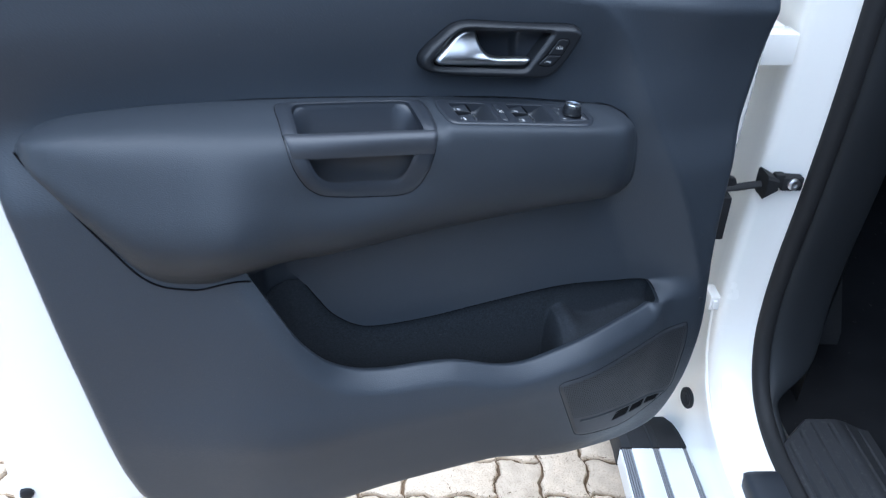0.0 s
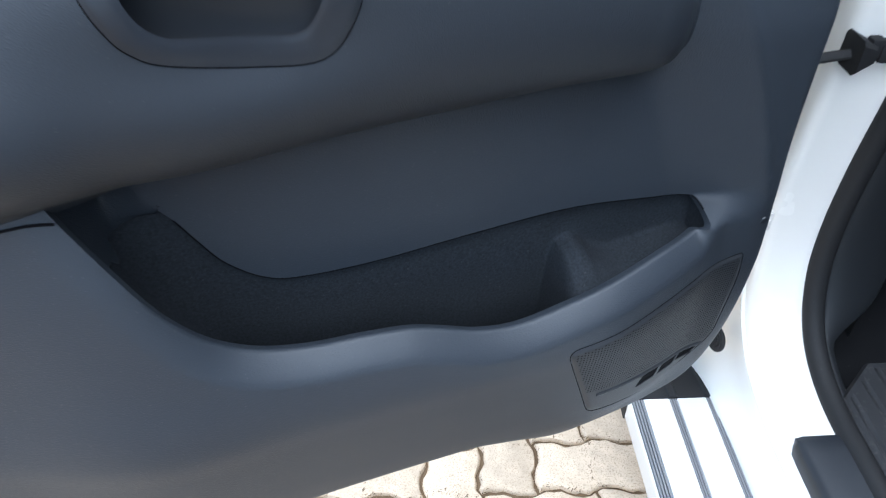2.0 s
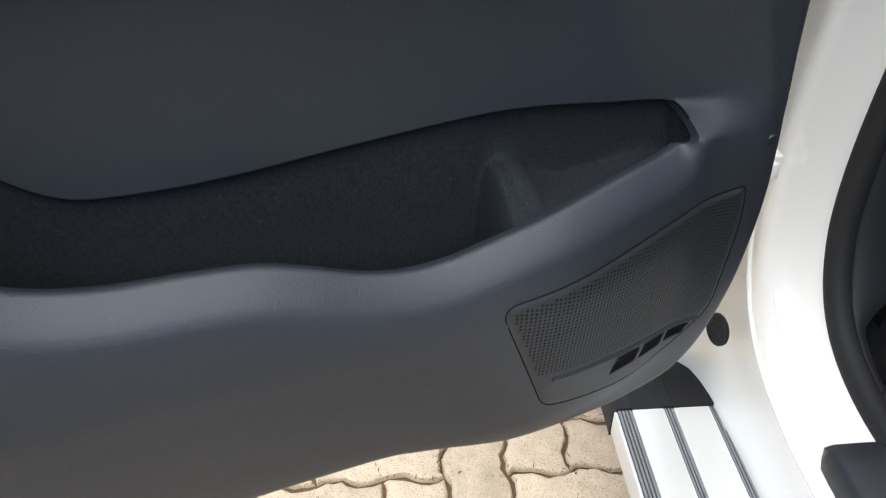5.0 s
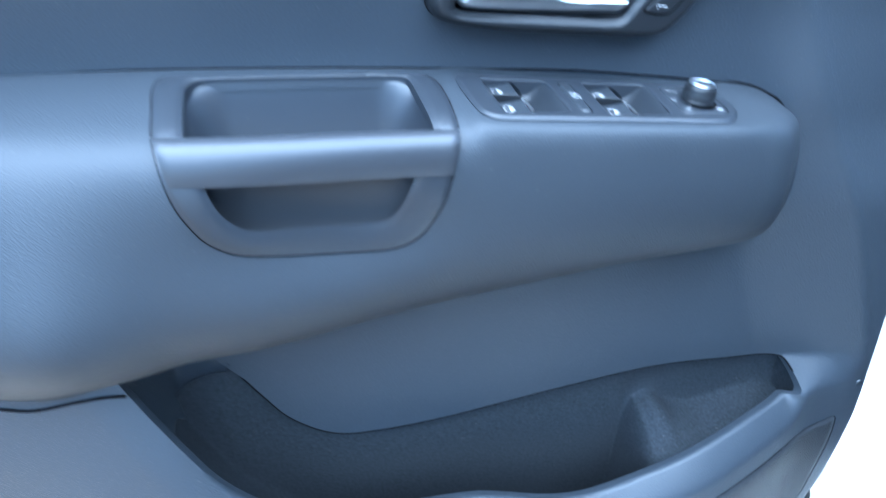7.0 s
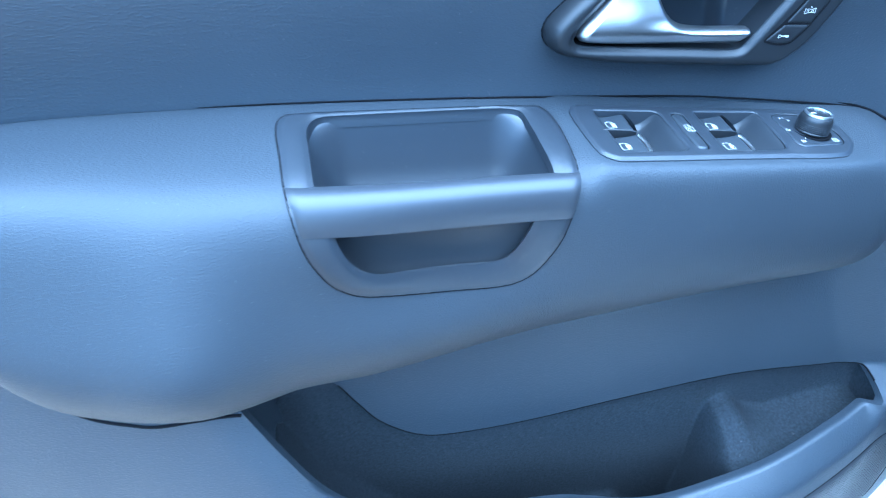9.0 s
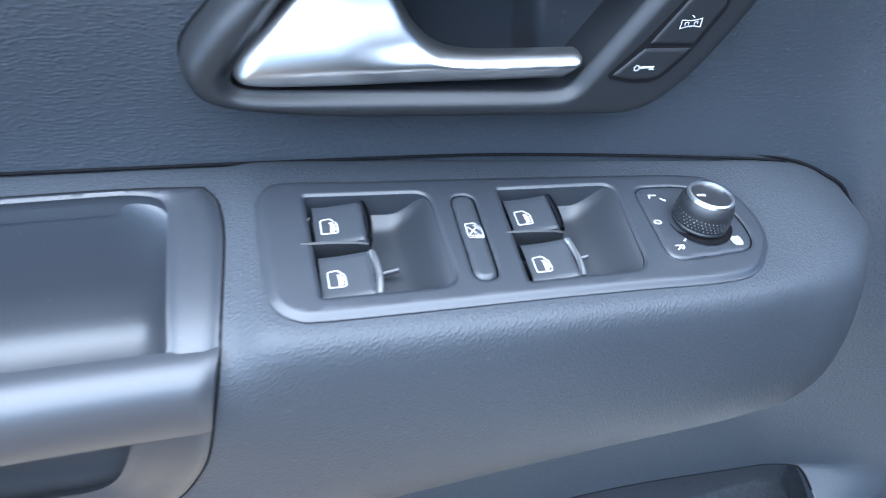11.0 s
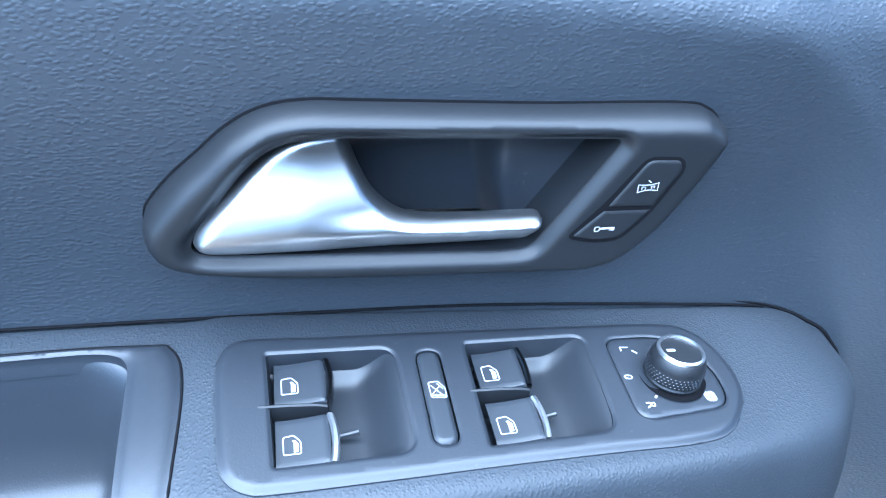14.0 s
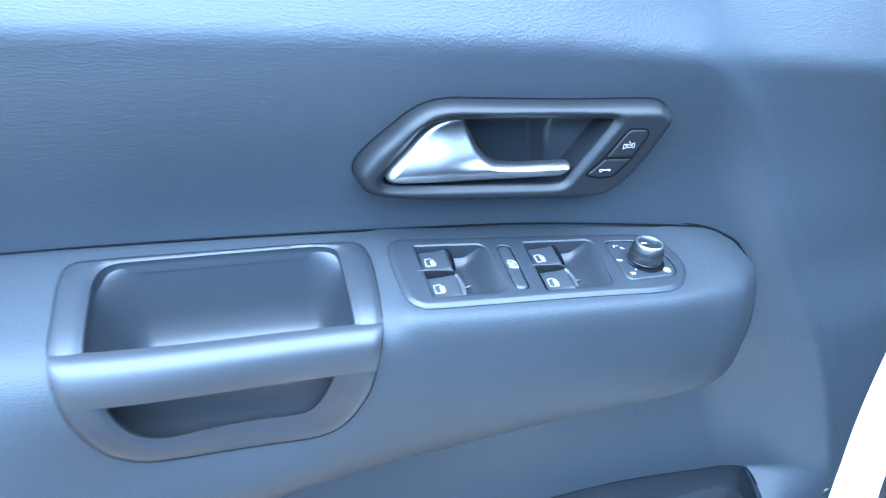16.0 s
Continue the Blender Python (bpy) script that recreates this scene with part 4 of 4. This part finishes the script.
part("cover_ridge", tube([tuple(q) for q in on_trim(ridge, 0.0012)], 0.0026, 8), COVER_PLASTIC, speaker_cover)
# perforations: small black squares laid on the cover, the holes' inner dark painted flat
pitch = 0.0037
verts, faces = [], []
u = 0.146
while u < 0.386:
    w = bar_line(u) + 0.004
    while w < 0.83:
        c = np.array([[u, w]])
        if inside(shrunk(COVER, 0.006), c)[0]:
            q = np.array([(u + a * pitch * 0.21, w + b * pitch * 0.21) for a, b in ((-1, -1), (1, -1), (1, 1), (-1, 1))])
            k = len(verts)
            verts += [tuple(v) for v in on_trim(q, 0.0021)]
            faces.append((k, k + 1, k + 2, k + 3))
        w += pitch
    u += pitch
tagged(part("perforated_mesh", bm_from(verts, faces), HOLE, speaker_cover, "rows of small dark perforations", smooth=False), kind="stuff")

# ---- white outer shell of the door ----
SHELL = smooth_loop([(-0.70, 1.52), (-0.640, 1.25), (-0.612, 1.0), (-0.606, 0.80), (-0.618, 0.66), (-0.606, 0.612), (-0.54, 0.602), (-0.40, 0.607), (-0.25, 0.637), (-0.09, 0.669), (0.06, 0.670), (0.13, 0.650), (0.26, 0.606), (0.33, 0.596),
                     (0.385, 0.615), (0.412, 0.655), (0.428, 0.72), (0.446, 0.80), (0.457, 0.89), (0.468, 0.98), (0.476, 1.06), (0.479, 1.12), (0.483, 1.2), (0.489, 1.28), (0.494, 1.45), (0.488, 1.52)], 5)


def shell_place(p):
    e = away(SHELL, p)
    return D(np.stack([p[:, 0], -0.052 + 0.010 * ease(-0.40, -0.47, p[:, 0]) - 0.010 * ease(0.012, 0.0, e), p[:, 1]], 1))


def shell_rim(q):
    return [q + np.array([0, 0.025, 0]), q + np.array([0, 0.055, 0]), q * np.array([0.985, 1, 1]) + np.array([0, 0.065, 0.004])]


outer_shell = part("outer_shell", sheet(SHELL, [], 0.012, shell_place, [shell_rim]), WHITE, car_door, "white painted door shell", angle=50)
part("skin_panel", sheet(shrunk(SHELL, 0.004), [], 0.03, lambda p: D(np.stack([p[:, 0], -0.128 - 0.02 * (1 - ((p[:, 1] - 1.0) / 0.5)**2), p[:, 1]], 1))), WHITE, car_door)
bottom = np.array([(u, 0.6465 + 0.002 * math.sin(u * 9)) for u in np.linspace(-0.42, 0.02, 40)])
part("bottom_seal", tube([tuple(D((a, -0.052, b))) for a, b in bottom], 0.006, 8), RUBBER, car_door, "thin black rubber seal")
edge_line = OUTLINE[(OUTLINE[:, 0] > 0.3) & (OUTLINE[:, 1] > 0.99) & (OUTLINE[:, 1] < 1.46)]
part("door_flange", tube([tuple(q) for q in on_trim(edge_line, -0.007) + np.array([0.0012, 0, 0])], 0.0016, 8), WHITE, car_door, "thin white painted flange edge")
part("drain_plug", lathe([(0.010, 0.0), (0.009, 0.006), (0.004, 0.008)], 18, pose(-0.597, 0.044, 0.676, 90)), RUBBER, car_door, "black rubber plug")
part("trim_clip", lathe([(0.0045, 0.0), (0.004, 0.0012), (0.001, 0.0016)], 14, Matrix.Translation(tuple(on_trim(np.array([[0.406, 0.848]]), 0.0005)[0])) @ pose(0, 0, 0, 90)), PLASTIC, car_door)

# ---- the car body round the opening ----
car = thing("car", pose(0.6, 0, 0), "white car body with door opening, black seals and side step", "car")


def C(x, y, z):
    return (x - 0.6, y, z)


# the flange round the opening, in the body's side plane
OPENING = open_line([(-1.10, 0.505), (-0.4, 0.505), (0.3, 0.505), (0.70, 0.506), (0.82, 0.506), (0.90, 0.511), (0.965, 0.533), (1.012, 0.575), (1.042, 0.64), (1.052, 0.72), (1.049, 0.82),
                     (1.036, 0.95), (1.026, 1.10), (1.024, 1.25), (1.028, 1.45), (1.05, 1.75)], 6)


def swept(section):
    """Skin swept along the opening: section(k) gives (x, set-back) pairs, k running from the sill (0) to the pillar (1)."""
    rows = []
    for i, (y, z) in enumerate(OPENING):
        a, b = OPENING[max(i - 1, 0)], OPENING[min(i + 1, len(OPENING) - 1)]
        t = (b - a) / np.linalg.norm(b - a)
        n = np.array([t[1], -t[0]])
        k = float(ease(0.55, 1.0, abs(t[1])))
        rows.append([C(x, y + n[0] * o, z + n[1] * o) for x, o in section(k)])
    return loft(rows)


def body_section(k):
    sill = open_line([(0.592, 0.004), (0.578, 0.0), (0.55, 0.004), (0.525, 0.014), (0.511, 0.04), (0.507, 0.09), (0.500, 0.135), (0.490, 0.20), (0.482, 0.30)], 3)
    post = open_line([(0.592, 0.004), (0.578, 0.0), (0.558, 0.002), (0.532, 0.006), (0.512, 0.012), (0.506, 0.030), (0.503, 0.085), (0.480, 0.130), (0.380, 0.150)], 3)
    return sill * (1 - k) + post * k


part("pillar_and_sill", swept(body_section), WHITE, car, "white painted pillar and sill", angle=60)
for off, r, x in ((-0.004, 0.0155, 0.5935),):
    path = []
    for i, (y, z) in enumerate(OPENING):
        a, b = OPENING[max(i - 1, 0)], OPENING[min(i + 1, len(OPENING) - 1)]
        t = (b - a) / np.linalg.norm(b - a)
        path.append(C(x, y + t[1] * off, z - t[0] * off))
    part("door_seal", tube(path, r, 14), RUBBER, car, "black rubber door seal")
for off, x in ((0.020, 0.5335), (0.052, 0.5115)):
    path = []
    for i, (y, z) in enumerate(OPENING):
        a, b = OPENING[max(i - 1, 0)], OPENING[min(i + 1, len(OPENING) - 1)]
        t = (b - a) / np.linalg.norm(b - a)
        if z < 0.72:
            path.append(C(x - 0.006 * float(ease(0.9, 1.05, y)), y + t[1] * off * 0.6, z - t[0] * off * 0.75))
    part("sill_crease", tube(path, 0.0035, 8), WHITE, car)
part("seal_lining", swept(lambda k: k * open_line([(0.603, 0.002), (0.612, -0.008), (0.632, -0.013), (0.660, -0.012), (0.690, -0.006), (0.706, 0.006), (0.712, 0.06), (0.714, 0.13)], 3)
                          + (1 - k) * open_line([(0.603, 0.002), (0.606, -0.004), (0.609, -0.006), (0.613, -0.006), (0.618, -0.004), (0.622, 0.0), (0.628, 0.02), (0.630, 0.04)], 3)), DARK, car, "dark grey plastic lining")
fender = [[C(x, y, z) for z in np.linspace(0.42, 1.35, 12)] for x, y in ((0.428, 1.06), (0.418, 1.07), (0.408, 1.09), (0.40, 1.13), (0.385, 1.18), (0.378, 1.30), (0.372, 1.6), (0.38, 2.1))]
part("fender", loft(fender), WHITE, car, angle=60)
part("rocker", loft([[C(x, y, z) for x, z in ((0.50, 0.37), (0.485, 0.33), (0.48, 0.26), (0.52, 0.22), (0.75, 0.22))] for y in (-1.1, 0.2, 1.02, 1.20)]), WHITE, car, angle=60)
# black cap on the sill
cap_rows = []
for y in np.concatenate([np.linspace(0.846, 0.836, 3), np.linspace(0.82, -1.0, 12)]):
    k = min(1.0, (0.847 - y) / 0.012)
    cap_rows.append([C(x, y, z) for x, z in ((0.520 + 0.006 * (1 - k), 0.47), (0.517 + 0.006 * (1 - k), 0.498), (0.521, 0.507 + 0.004 * k), (0.530, 0.511 + 0.004 * k), (0.56, 0.512 + 0.004 * k), (0.588, 0.512 + 0.003 * k), (0.592, 0.49))])
part("sill_cap", loft(cap_rows, cap=True), PLASTIC, car, "black plastic sill cap", angle=50)
plug_at = Matrix.Translation(C(0.480, 1.036, 0.500)) @ Vector((-0.085, -0.016, 0.01)).to_track_quat("Z", "Y").to_matrix().to_4x4()

# side step: aluminium boards between dark ribbed strips, with a black end cap
side_step = thing("side_step", pose(0.435, 0, 0.375), "aluminium side step with black ribbed strips", "side step")
for x0, x1 in ((-0.052, -0.008), (0.004, 0.053)):
    part("step_board", box(x0, x1, -1.4, 0.645 + 0.375, -0.028, 0.0, 0.0025), ALU, side_step, "brushed aluminium board")
for x0, x1, nrib in ((-0.071, -0.052, 4), (-0.008, 0.004, 3), (0.053, 0.069, 4)):
    prof = []
    wdt = (x1 - x0) / nrib
    for i in range(nrib):
        a = x0 + wdt * i
        prof += [(a + 0.0004, -0.006), (a + wdt * 0.2, -0.0015), (a + wdt * 0.8, -0.0015), (a + wdt - 0.0004, -0.006)]
    prof = [(x0, -0.03)] + prof + [(x1, -0.03)]
    part("ribbed_strip", loft([[(x, y, z) for x, z in prof] for y in (-1.4, 1.0199)]), STRIP, side_step, "grey ribbed grip strip", angle=25)
part("step_edge", box(-0.0755, -0.071, -1.4, 1.02, -0.045, -0.003, 0.002), ALU, side_step)
cap_rows = []
for k in np.linspace(0, 1, 10):
    y, up, sh = 1.0205 + 0.115 * k, -0.002 - 0.030 * k**2, 0.006 * k
    cap_rows.append([(x, y, z + up) for x, z in ((-0.0765 + sh, -0.05), (-0.0765 + sh, -0.006), (-0.072 + sh, 0.003), (-0.052, 0.004), (-0.050, 0.002), (-0.010, 0.002), (-0.008, 0.005), (0.004, 0.005), (0.006, 0.002), (0.05, 0.002), (0.053, 0.005), (0.066, 0.004), (0.069, -0.004), (0.069, -0.05))])
part("end_cap", loft(cap_rows, cap=True), RUBBER, side_step, "black plastic end cap", angle=35)

for wx in (0.50, 1.80):
    for wy in (1.66, -0.86):
        turn = Matrix.Translation(C(wx, wy, 0.36)) @ pose(0, 0, 0, 0, 90)
        wheel = part("wheel", lathe([(0.20, -0.10), (0.30, -0.11), (0.345, -0.10), (0.36, -0.08), (0.36, 0.08), (0.345, 0.10), (0.30, 0.11), (0.20, 0.10)], 48, turn), RUBBER, car, "black rubber tyre on a road wheel")
        part("rim", lathe([(0.20, -0.085), (0.17, -0.06), (0.06, -0.07), (0.05, -0.08)], 40, turn), ALU, wheel, "silver wheel rim")

# hinges and the door check strap
for z, x, wide in ((1.20, 0.462, 0.040),):
    hinge = part("hinge", join(box(x - 0.6 - 0.012, x - 0.6 + wide, 1.018, 1.06, z - 0.028, z + 0.018, 0.004), box(x - 0.6 - 0.005, x - 0.6 + 0.028, 1.045, 1.10, z - 0.026, z + 0.022, 0.004)), WHITE, car, "white painted door hinge")
    part("hinge_pin", lathe([(0.007, -0.03), (0.007, 0.026), (0.004, 0.03)], 12, Matrix.Translation((x - 0.6 - 0.004, 1.035, z))), WHITE, car)
part("hinge", join(box(-0.131, -0.113, 1.020, 1.060, 0.728, 0.757, 0.003), box(-0.127, -0.118, 1.014, 1.024, 0.734, 0.751, 0.003)), WHITE, car, "white painted lower hinge tab")
strap = part("check_strap", join(tube([(-0.168, 1.030, 0.966), (-0.135, 1.029, 0.969), (-0.105, 1.027, 0.975), (-0.075, 1.026, 0.979)], 0.0062, 8, squash=0.6), box(-0.160, -0.145, 1.00, 1.03, 0.888, 0.966, 0.004), lathe([(0.0045, -0.006), (0.010, -0.005), (0.0115, 0.0), (0.010, 0.005), (0.0045, 0.006)], 18, Matrix.Translation((-0.142, 1.034, 0.976)) @ pose(0, 0, 0, 90))), RUBBER, car, "black steel door check strap")
boot = [[(-0.094 + 0.022 * k, 1.026 + dy * (0.022 - 0.008 * k), 0.979 + dz * (0.021 - 0.011 * k)) for dy, dz in ((-1, -0.7), (-0.95, 0.75), (-0.7, 1), (0.7, 1), (0.95, 0.75), (1, -0.7), (0.7, -1), (-0.7, -1))] for k in (0.0, 0.12, 0.4, 1.0)]
part("strap_boot", loft(boot, close=True, cap=True), RUBBER, car, angle=30)
part("strap_bracket", join(box(-0.064, -0.031, 1.018, 1.040, 0.968, 0.991, 0.003), box(-0.076, -0.060, 1.020, 1.036, 0.972, 0.9955, 0.004)), RUBBER, car)
part("strap_bolt", lathe([(0.0095, 0.0), (0.0095, 0.003), (0.007, 0.005), (0.0045, 0.005), (0.004, 0.003)], 18, Matrix.Translation((-0.047, 1.018, 0.981)) @ pose(0, 0, 0, 90)), STEEL, car, "zinc plated bolt")
grommet = part("rubber_plug", lathe([(0.021, 0.0), (0.021, 0.004), (0.018, 0.006), (0.013, 0.004), (0.011, 0.006), (0.006, 0.004), (0.004, 0.006)], 26, plug_at), RUBBER, car, "round black rubber grommet")

# cabin: carpet, footrest, ribbed mat beside the sill
rows = []
for y in np.linspace(-1.0, 1.75, 40):
    rise = 0.30 * float(ease(1.15, 1.75, y)) ** 1.2
    rows.append([C(x, y, 0.468 - 0.03 * float(ease(0.72, 0.86, x)) + rise + 0.004 * math.sin(9 * x + 5 * y)) for x in np.linspace(0.66, 1.80, 26)])
part("carpet", loft(rows), CARPET, car, "dark dusty floor carpet")
mat_rows = []
for d in np.concatenate([[0.0, 0.002, 0.006], np.linspace(0.014, 1.85, 34)]):
    row = []
    for i, x in enumerate(np.linspace(0.603, 0.80, 60)):
        front = min(0.964, 0.899 + (x - 0.603) * 0.94)
        groove = -0.004 if i % 9 in (5, 6) and 3 < i < 57 and d > 0.035 else 0.0
        row.append(C(x, front - d, 0.522 - 0.008 * max(0.0, 1 - d / 0.004) + groove - 0.030 * float(ease(0.72, 0.80, x)) - 0.014 * (i in (0, 59)) - 0.003 * (i == 1)))
    mat_rows.append(row)
part("sill_mat", loft(mat_rows), MAT, car, "scuffed black ribbed sill mat", angle=25)
foot = [[C(x - 0.050, 1.16 + 0.16 * k, 0.55 + 0.27 * k + h) for x, h in ((0.775, -0.02), (0.778, 0.014), (0.785, 0.02), (0.86, 0.02), (0.868, 0.014), (0.870, -0.02))] for k in np.linspace(0, 1, 8)]
part("footrest", loft(foot, cap=True), RUBBER, car, "black rubber footrest", angle=35)
part("kick_panel", loft([[C(0.712 + 0.04 * k, 1.06 + 0.55 * k, z) for z in np.linspace(0.45, 1.35, 10)] for k in np.linspace(0, 1, 8)]), DARK, car)
part("firewall", loft([[C(x, 1.85, z) for z in (0.3, 1.6)] for x in (0.62, 1.8)]), DARK, car)
part("dash_underside", loft([[C(x, y, 1.02 + 0.1 * (y - 1.2)) for x in (0.72, 1.8)] for y in (1.16, 1.5, 1.85)]), DARK, car)
part("far_side", loft([[C(1.85, y, z) for z in (0.3, 1.72)] for y in (-1.2, 1.85)]), DARK, car)

part("roof", loft([[C(x, y, z) for x, z in ((0.64, 1.66), (0.70, 1.72), (0.9, 1.76), (1.3, 1.77), (1.7, 1.76), (1.9, 1.70))] for y in (-1.2, -0.4, 0.3, 0.75)]), DARK, car, "dark headlining under the roof")
part("roof_skin", loft([[C(x, y, z) for x, z in ((0.615, 1.64), (0.67, 1.735), (0.9, 1.785), (1.3, 1.80), (1.7, 1.785), (1.90, 1.72), (1.93, 1.60), (1.95, 1.1), (1.95, 0.45))] for y in (-1.22, -0.4, 0.3, 0.77)]), WHITE, car, "white painted roof and far flank")
part("bonnet", loft([[C(x, y, z) for x, z in ((0.385, 0.9), (0.40, 1.10), (0.52, 1.19), (0.9, 1.22), (1.5, 1.22), (1.86, 1.17), (1.95, 1.0), (1.95, 0.45))] for y in (1.20, 1.6, 2.1)]), WHITE, car, "white painted bonnet")
part("rear_wall", loft([[C(x, -1.2, z) for z in (0.3, 1.0, 1.75)] for x in (0.66, 1.85)]), DARK, car)
part("dash_top", loft([[C(x, y, 1.16 + 0.06 * (y - 1.1)) for x in (0.70, 1.8)] for y in (0.98, 1.4, 1.9)]), DARK, car)

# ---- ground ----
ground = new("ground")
# Bare dark ground beyond the paving is made up to cut bounce light.
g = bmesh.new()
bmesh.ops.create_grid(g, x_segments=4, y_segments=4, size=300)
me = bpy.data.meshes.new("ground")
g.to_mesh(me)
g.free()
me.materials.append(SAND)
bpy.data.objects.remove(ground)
ground = tagged(new("ground", me), "sandy brown bed under concrete paving, made up beyond it to limit bounce light", "ground", kind="structure")
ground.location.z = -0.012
A = 0.117
X0, Y0 = 0.256, 1.082


def wave(s):
    return 0.0075 * math.sin(2 * math.pi * s / A) + 0.0018 * math.sin(6 * math.pi * s / A)


def paver_mesh(across, rng):
    nx, ny = (2, 1) if across else (1, 2)
    gap, n, loop = 0.0036, 8, []
    for i in range(nx * n):
        loop.append((A * i / n, wave(A * i / n)))
    for i in range(ny * n):
        loop.append((A * nx - wave(A * i / n), A * i / n))
    for i in range(nx * n, 0, -1):
        loop.append((A * i / n, A * ny + wave(A * i / n)))
    for i in range(ny * n, 0, -1):
        loop.append((-wave(A * i / n), A * i / n))
    p = np.array(loop) + np.array([(rng.uniform(-0.0024, 0.0024), rng.uniform(-0.0024, 0.0024)) for _ in loop])
    rows = [[(x, y, z - (rng.uniform(0, 0.0015) if z > -0.005 else 0)) for x, y in shrunk(p, k)] for k, z in ((gap, -0.03), (gap, -0.008), (gap + 0.0025, -0.002), (gap + 0.007, 0.0))]
    bm = loft(rows, close=True)
    bm.verts.ensure_lookup_table()
    k = len(p)
    bm.faces.new([bm.verts[3 * k + i] for i in range(k)])
    bmesh.ops.recalc_face_normals(bm, faces=bm.faces)
    m = bpy.data.meshes.new("paving_stone")
    bm.to_mesh(m)
    bm.free()
    m.materials.append(STONE)
    m.shade_smooth()
    m.set_sharp_from_angle(angle=radians(40))
    return m


rng = random.Random(4)
across, along = [paver_mesh(True, rng) for _ in range(4)], [paver_mesh(False, rng) for _ in range(4)]
for i in range(-16, 8):
    for j in range(-8, 16):
        m = (i - j) % 4
        if m in (0, 3):
            ob = new("paving_stone", rng.choice(across if m == 0 else along))
            ob.parent = ground
            ob.matrix_basis = pose(X0 + A * i, Y0 + A * j, 0.012 + rng.uniform(-0.003, 0.001), rng.uniform(-0.6, 0.6), rng.uniform(-0.6, 0.6), 0)
# dry grass and grit caught in the joints
verts, faces = [], []
for _ in range(4200):
    i, j, s = rng.randint(-12, 4), rng.randint(-2, 6), rng.uniform(0, A)
    if rng.random() < 0.5:
        x, y, turn = X0 + A * i + s, Y0 + A * j + wave(s), rng.gauss(0.3, 0.6)
    else:
        x, y, turn = X0 + A * i - wave(s), Y0 + A * j + s, rng.gauss(1.57, 0.6)
    x, y = x + rng.gauss(0, 0.003), y + rng.gauss(0, 0.003)
    ln, wd = rng.uniform(0.002, 0.009), rng.uniform(0.0003, 0.0009)
    d, n = np.array([math.cos(turn), math.sin(turn)]) * ln / 2, np.array([-math.sin(turn), math.cos(turn)]) * wd
    z, k = rng.uniform(0.001, 0.009), len(verts)
    verts += [(x - d[0] - n[0], y - d[1] - n[1], z), (x + d[0] - n[0], y + d[1] - n[1], z + rng.uniform(0, 0.003)), (x + d[0] + n[0], y + d[1] + n[1], z + 0.001), (x - d[0] + n[0], y - d[1] + n[1], z), (x, y, z + 0.0012)]
    faces += [(k, k + 1, k + 4), (k + 1, k + 2, k + 4), (k + 2, k + 3, k + 4), (k + 3, k, k + 4)]
tagged(part("joint_debris", bm_from(verts, faces), STRAW, None, "dry grass and grit caught in the paving joints", smooth=False), category="debris", kind="stuff")
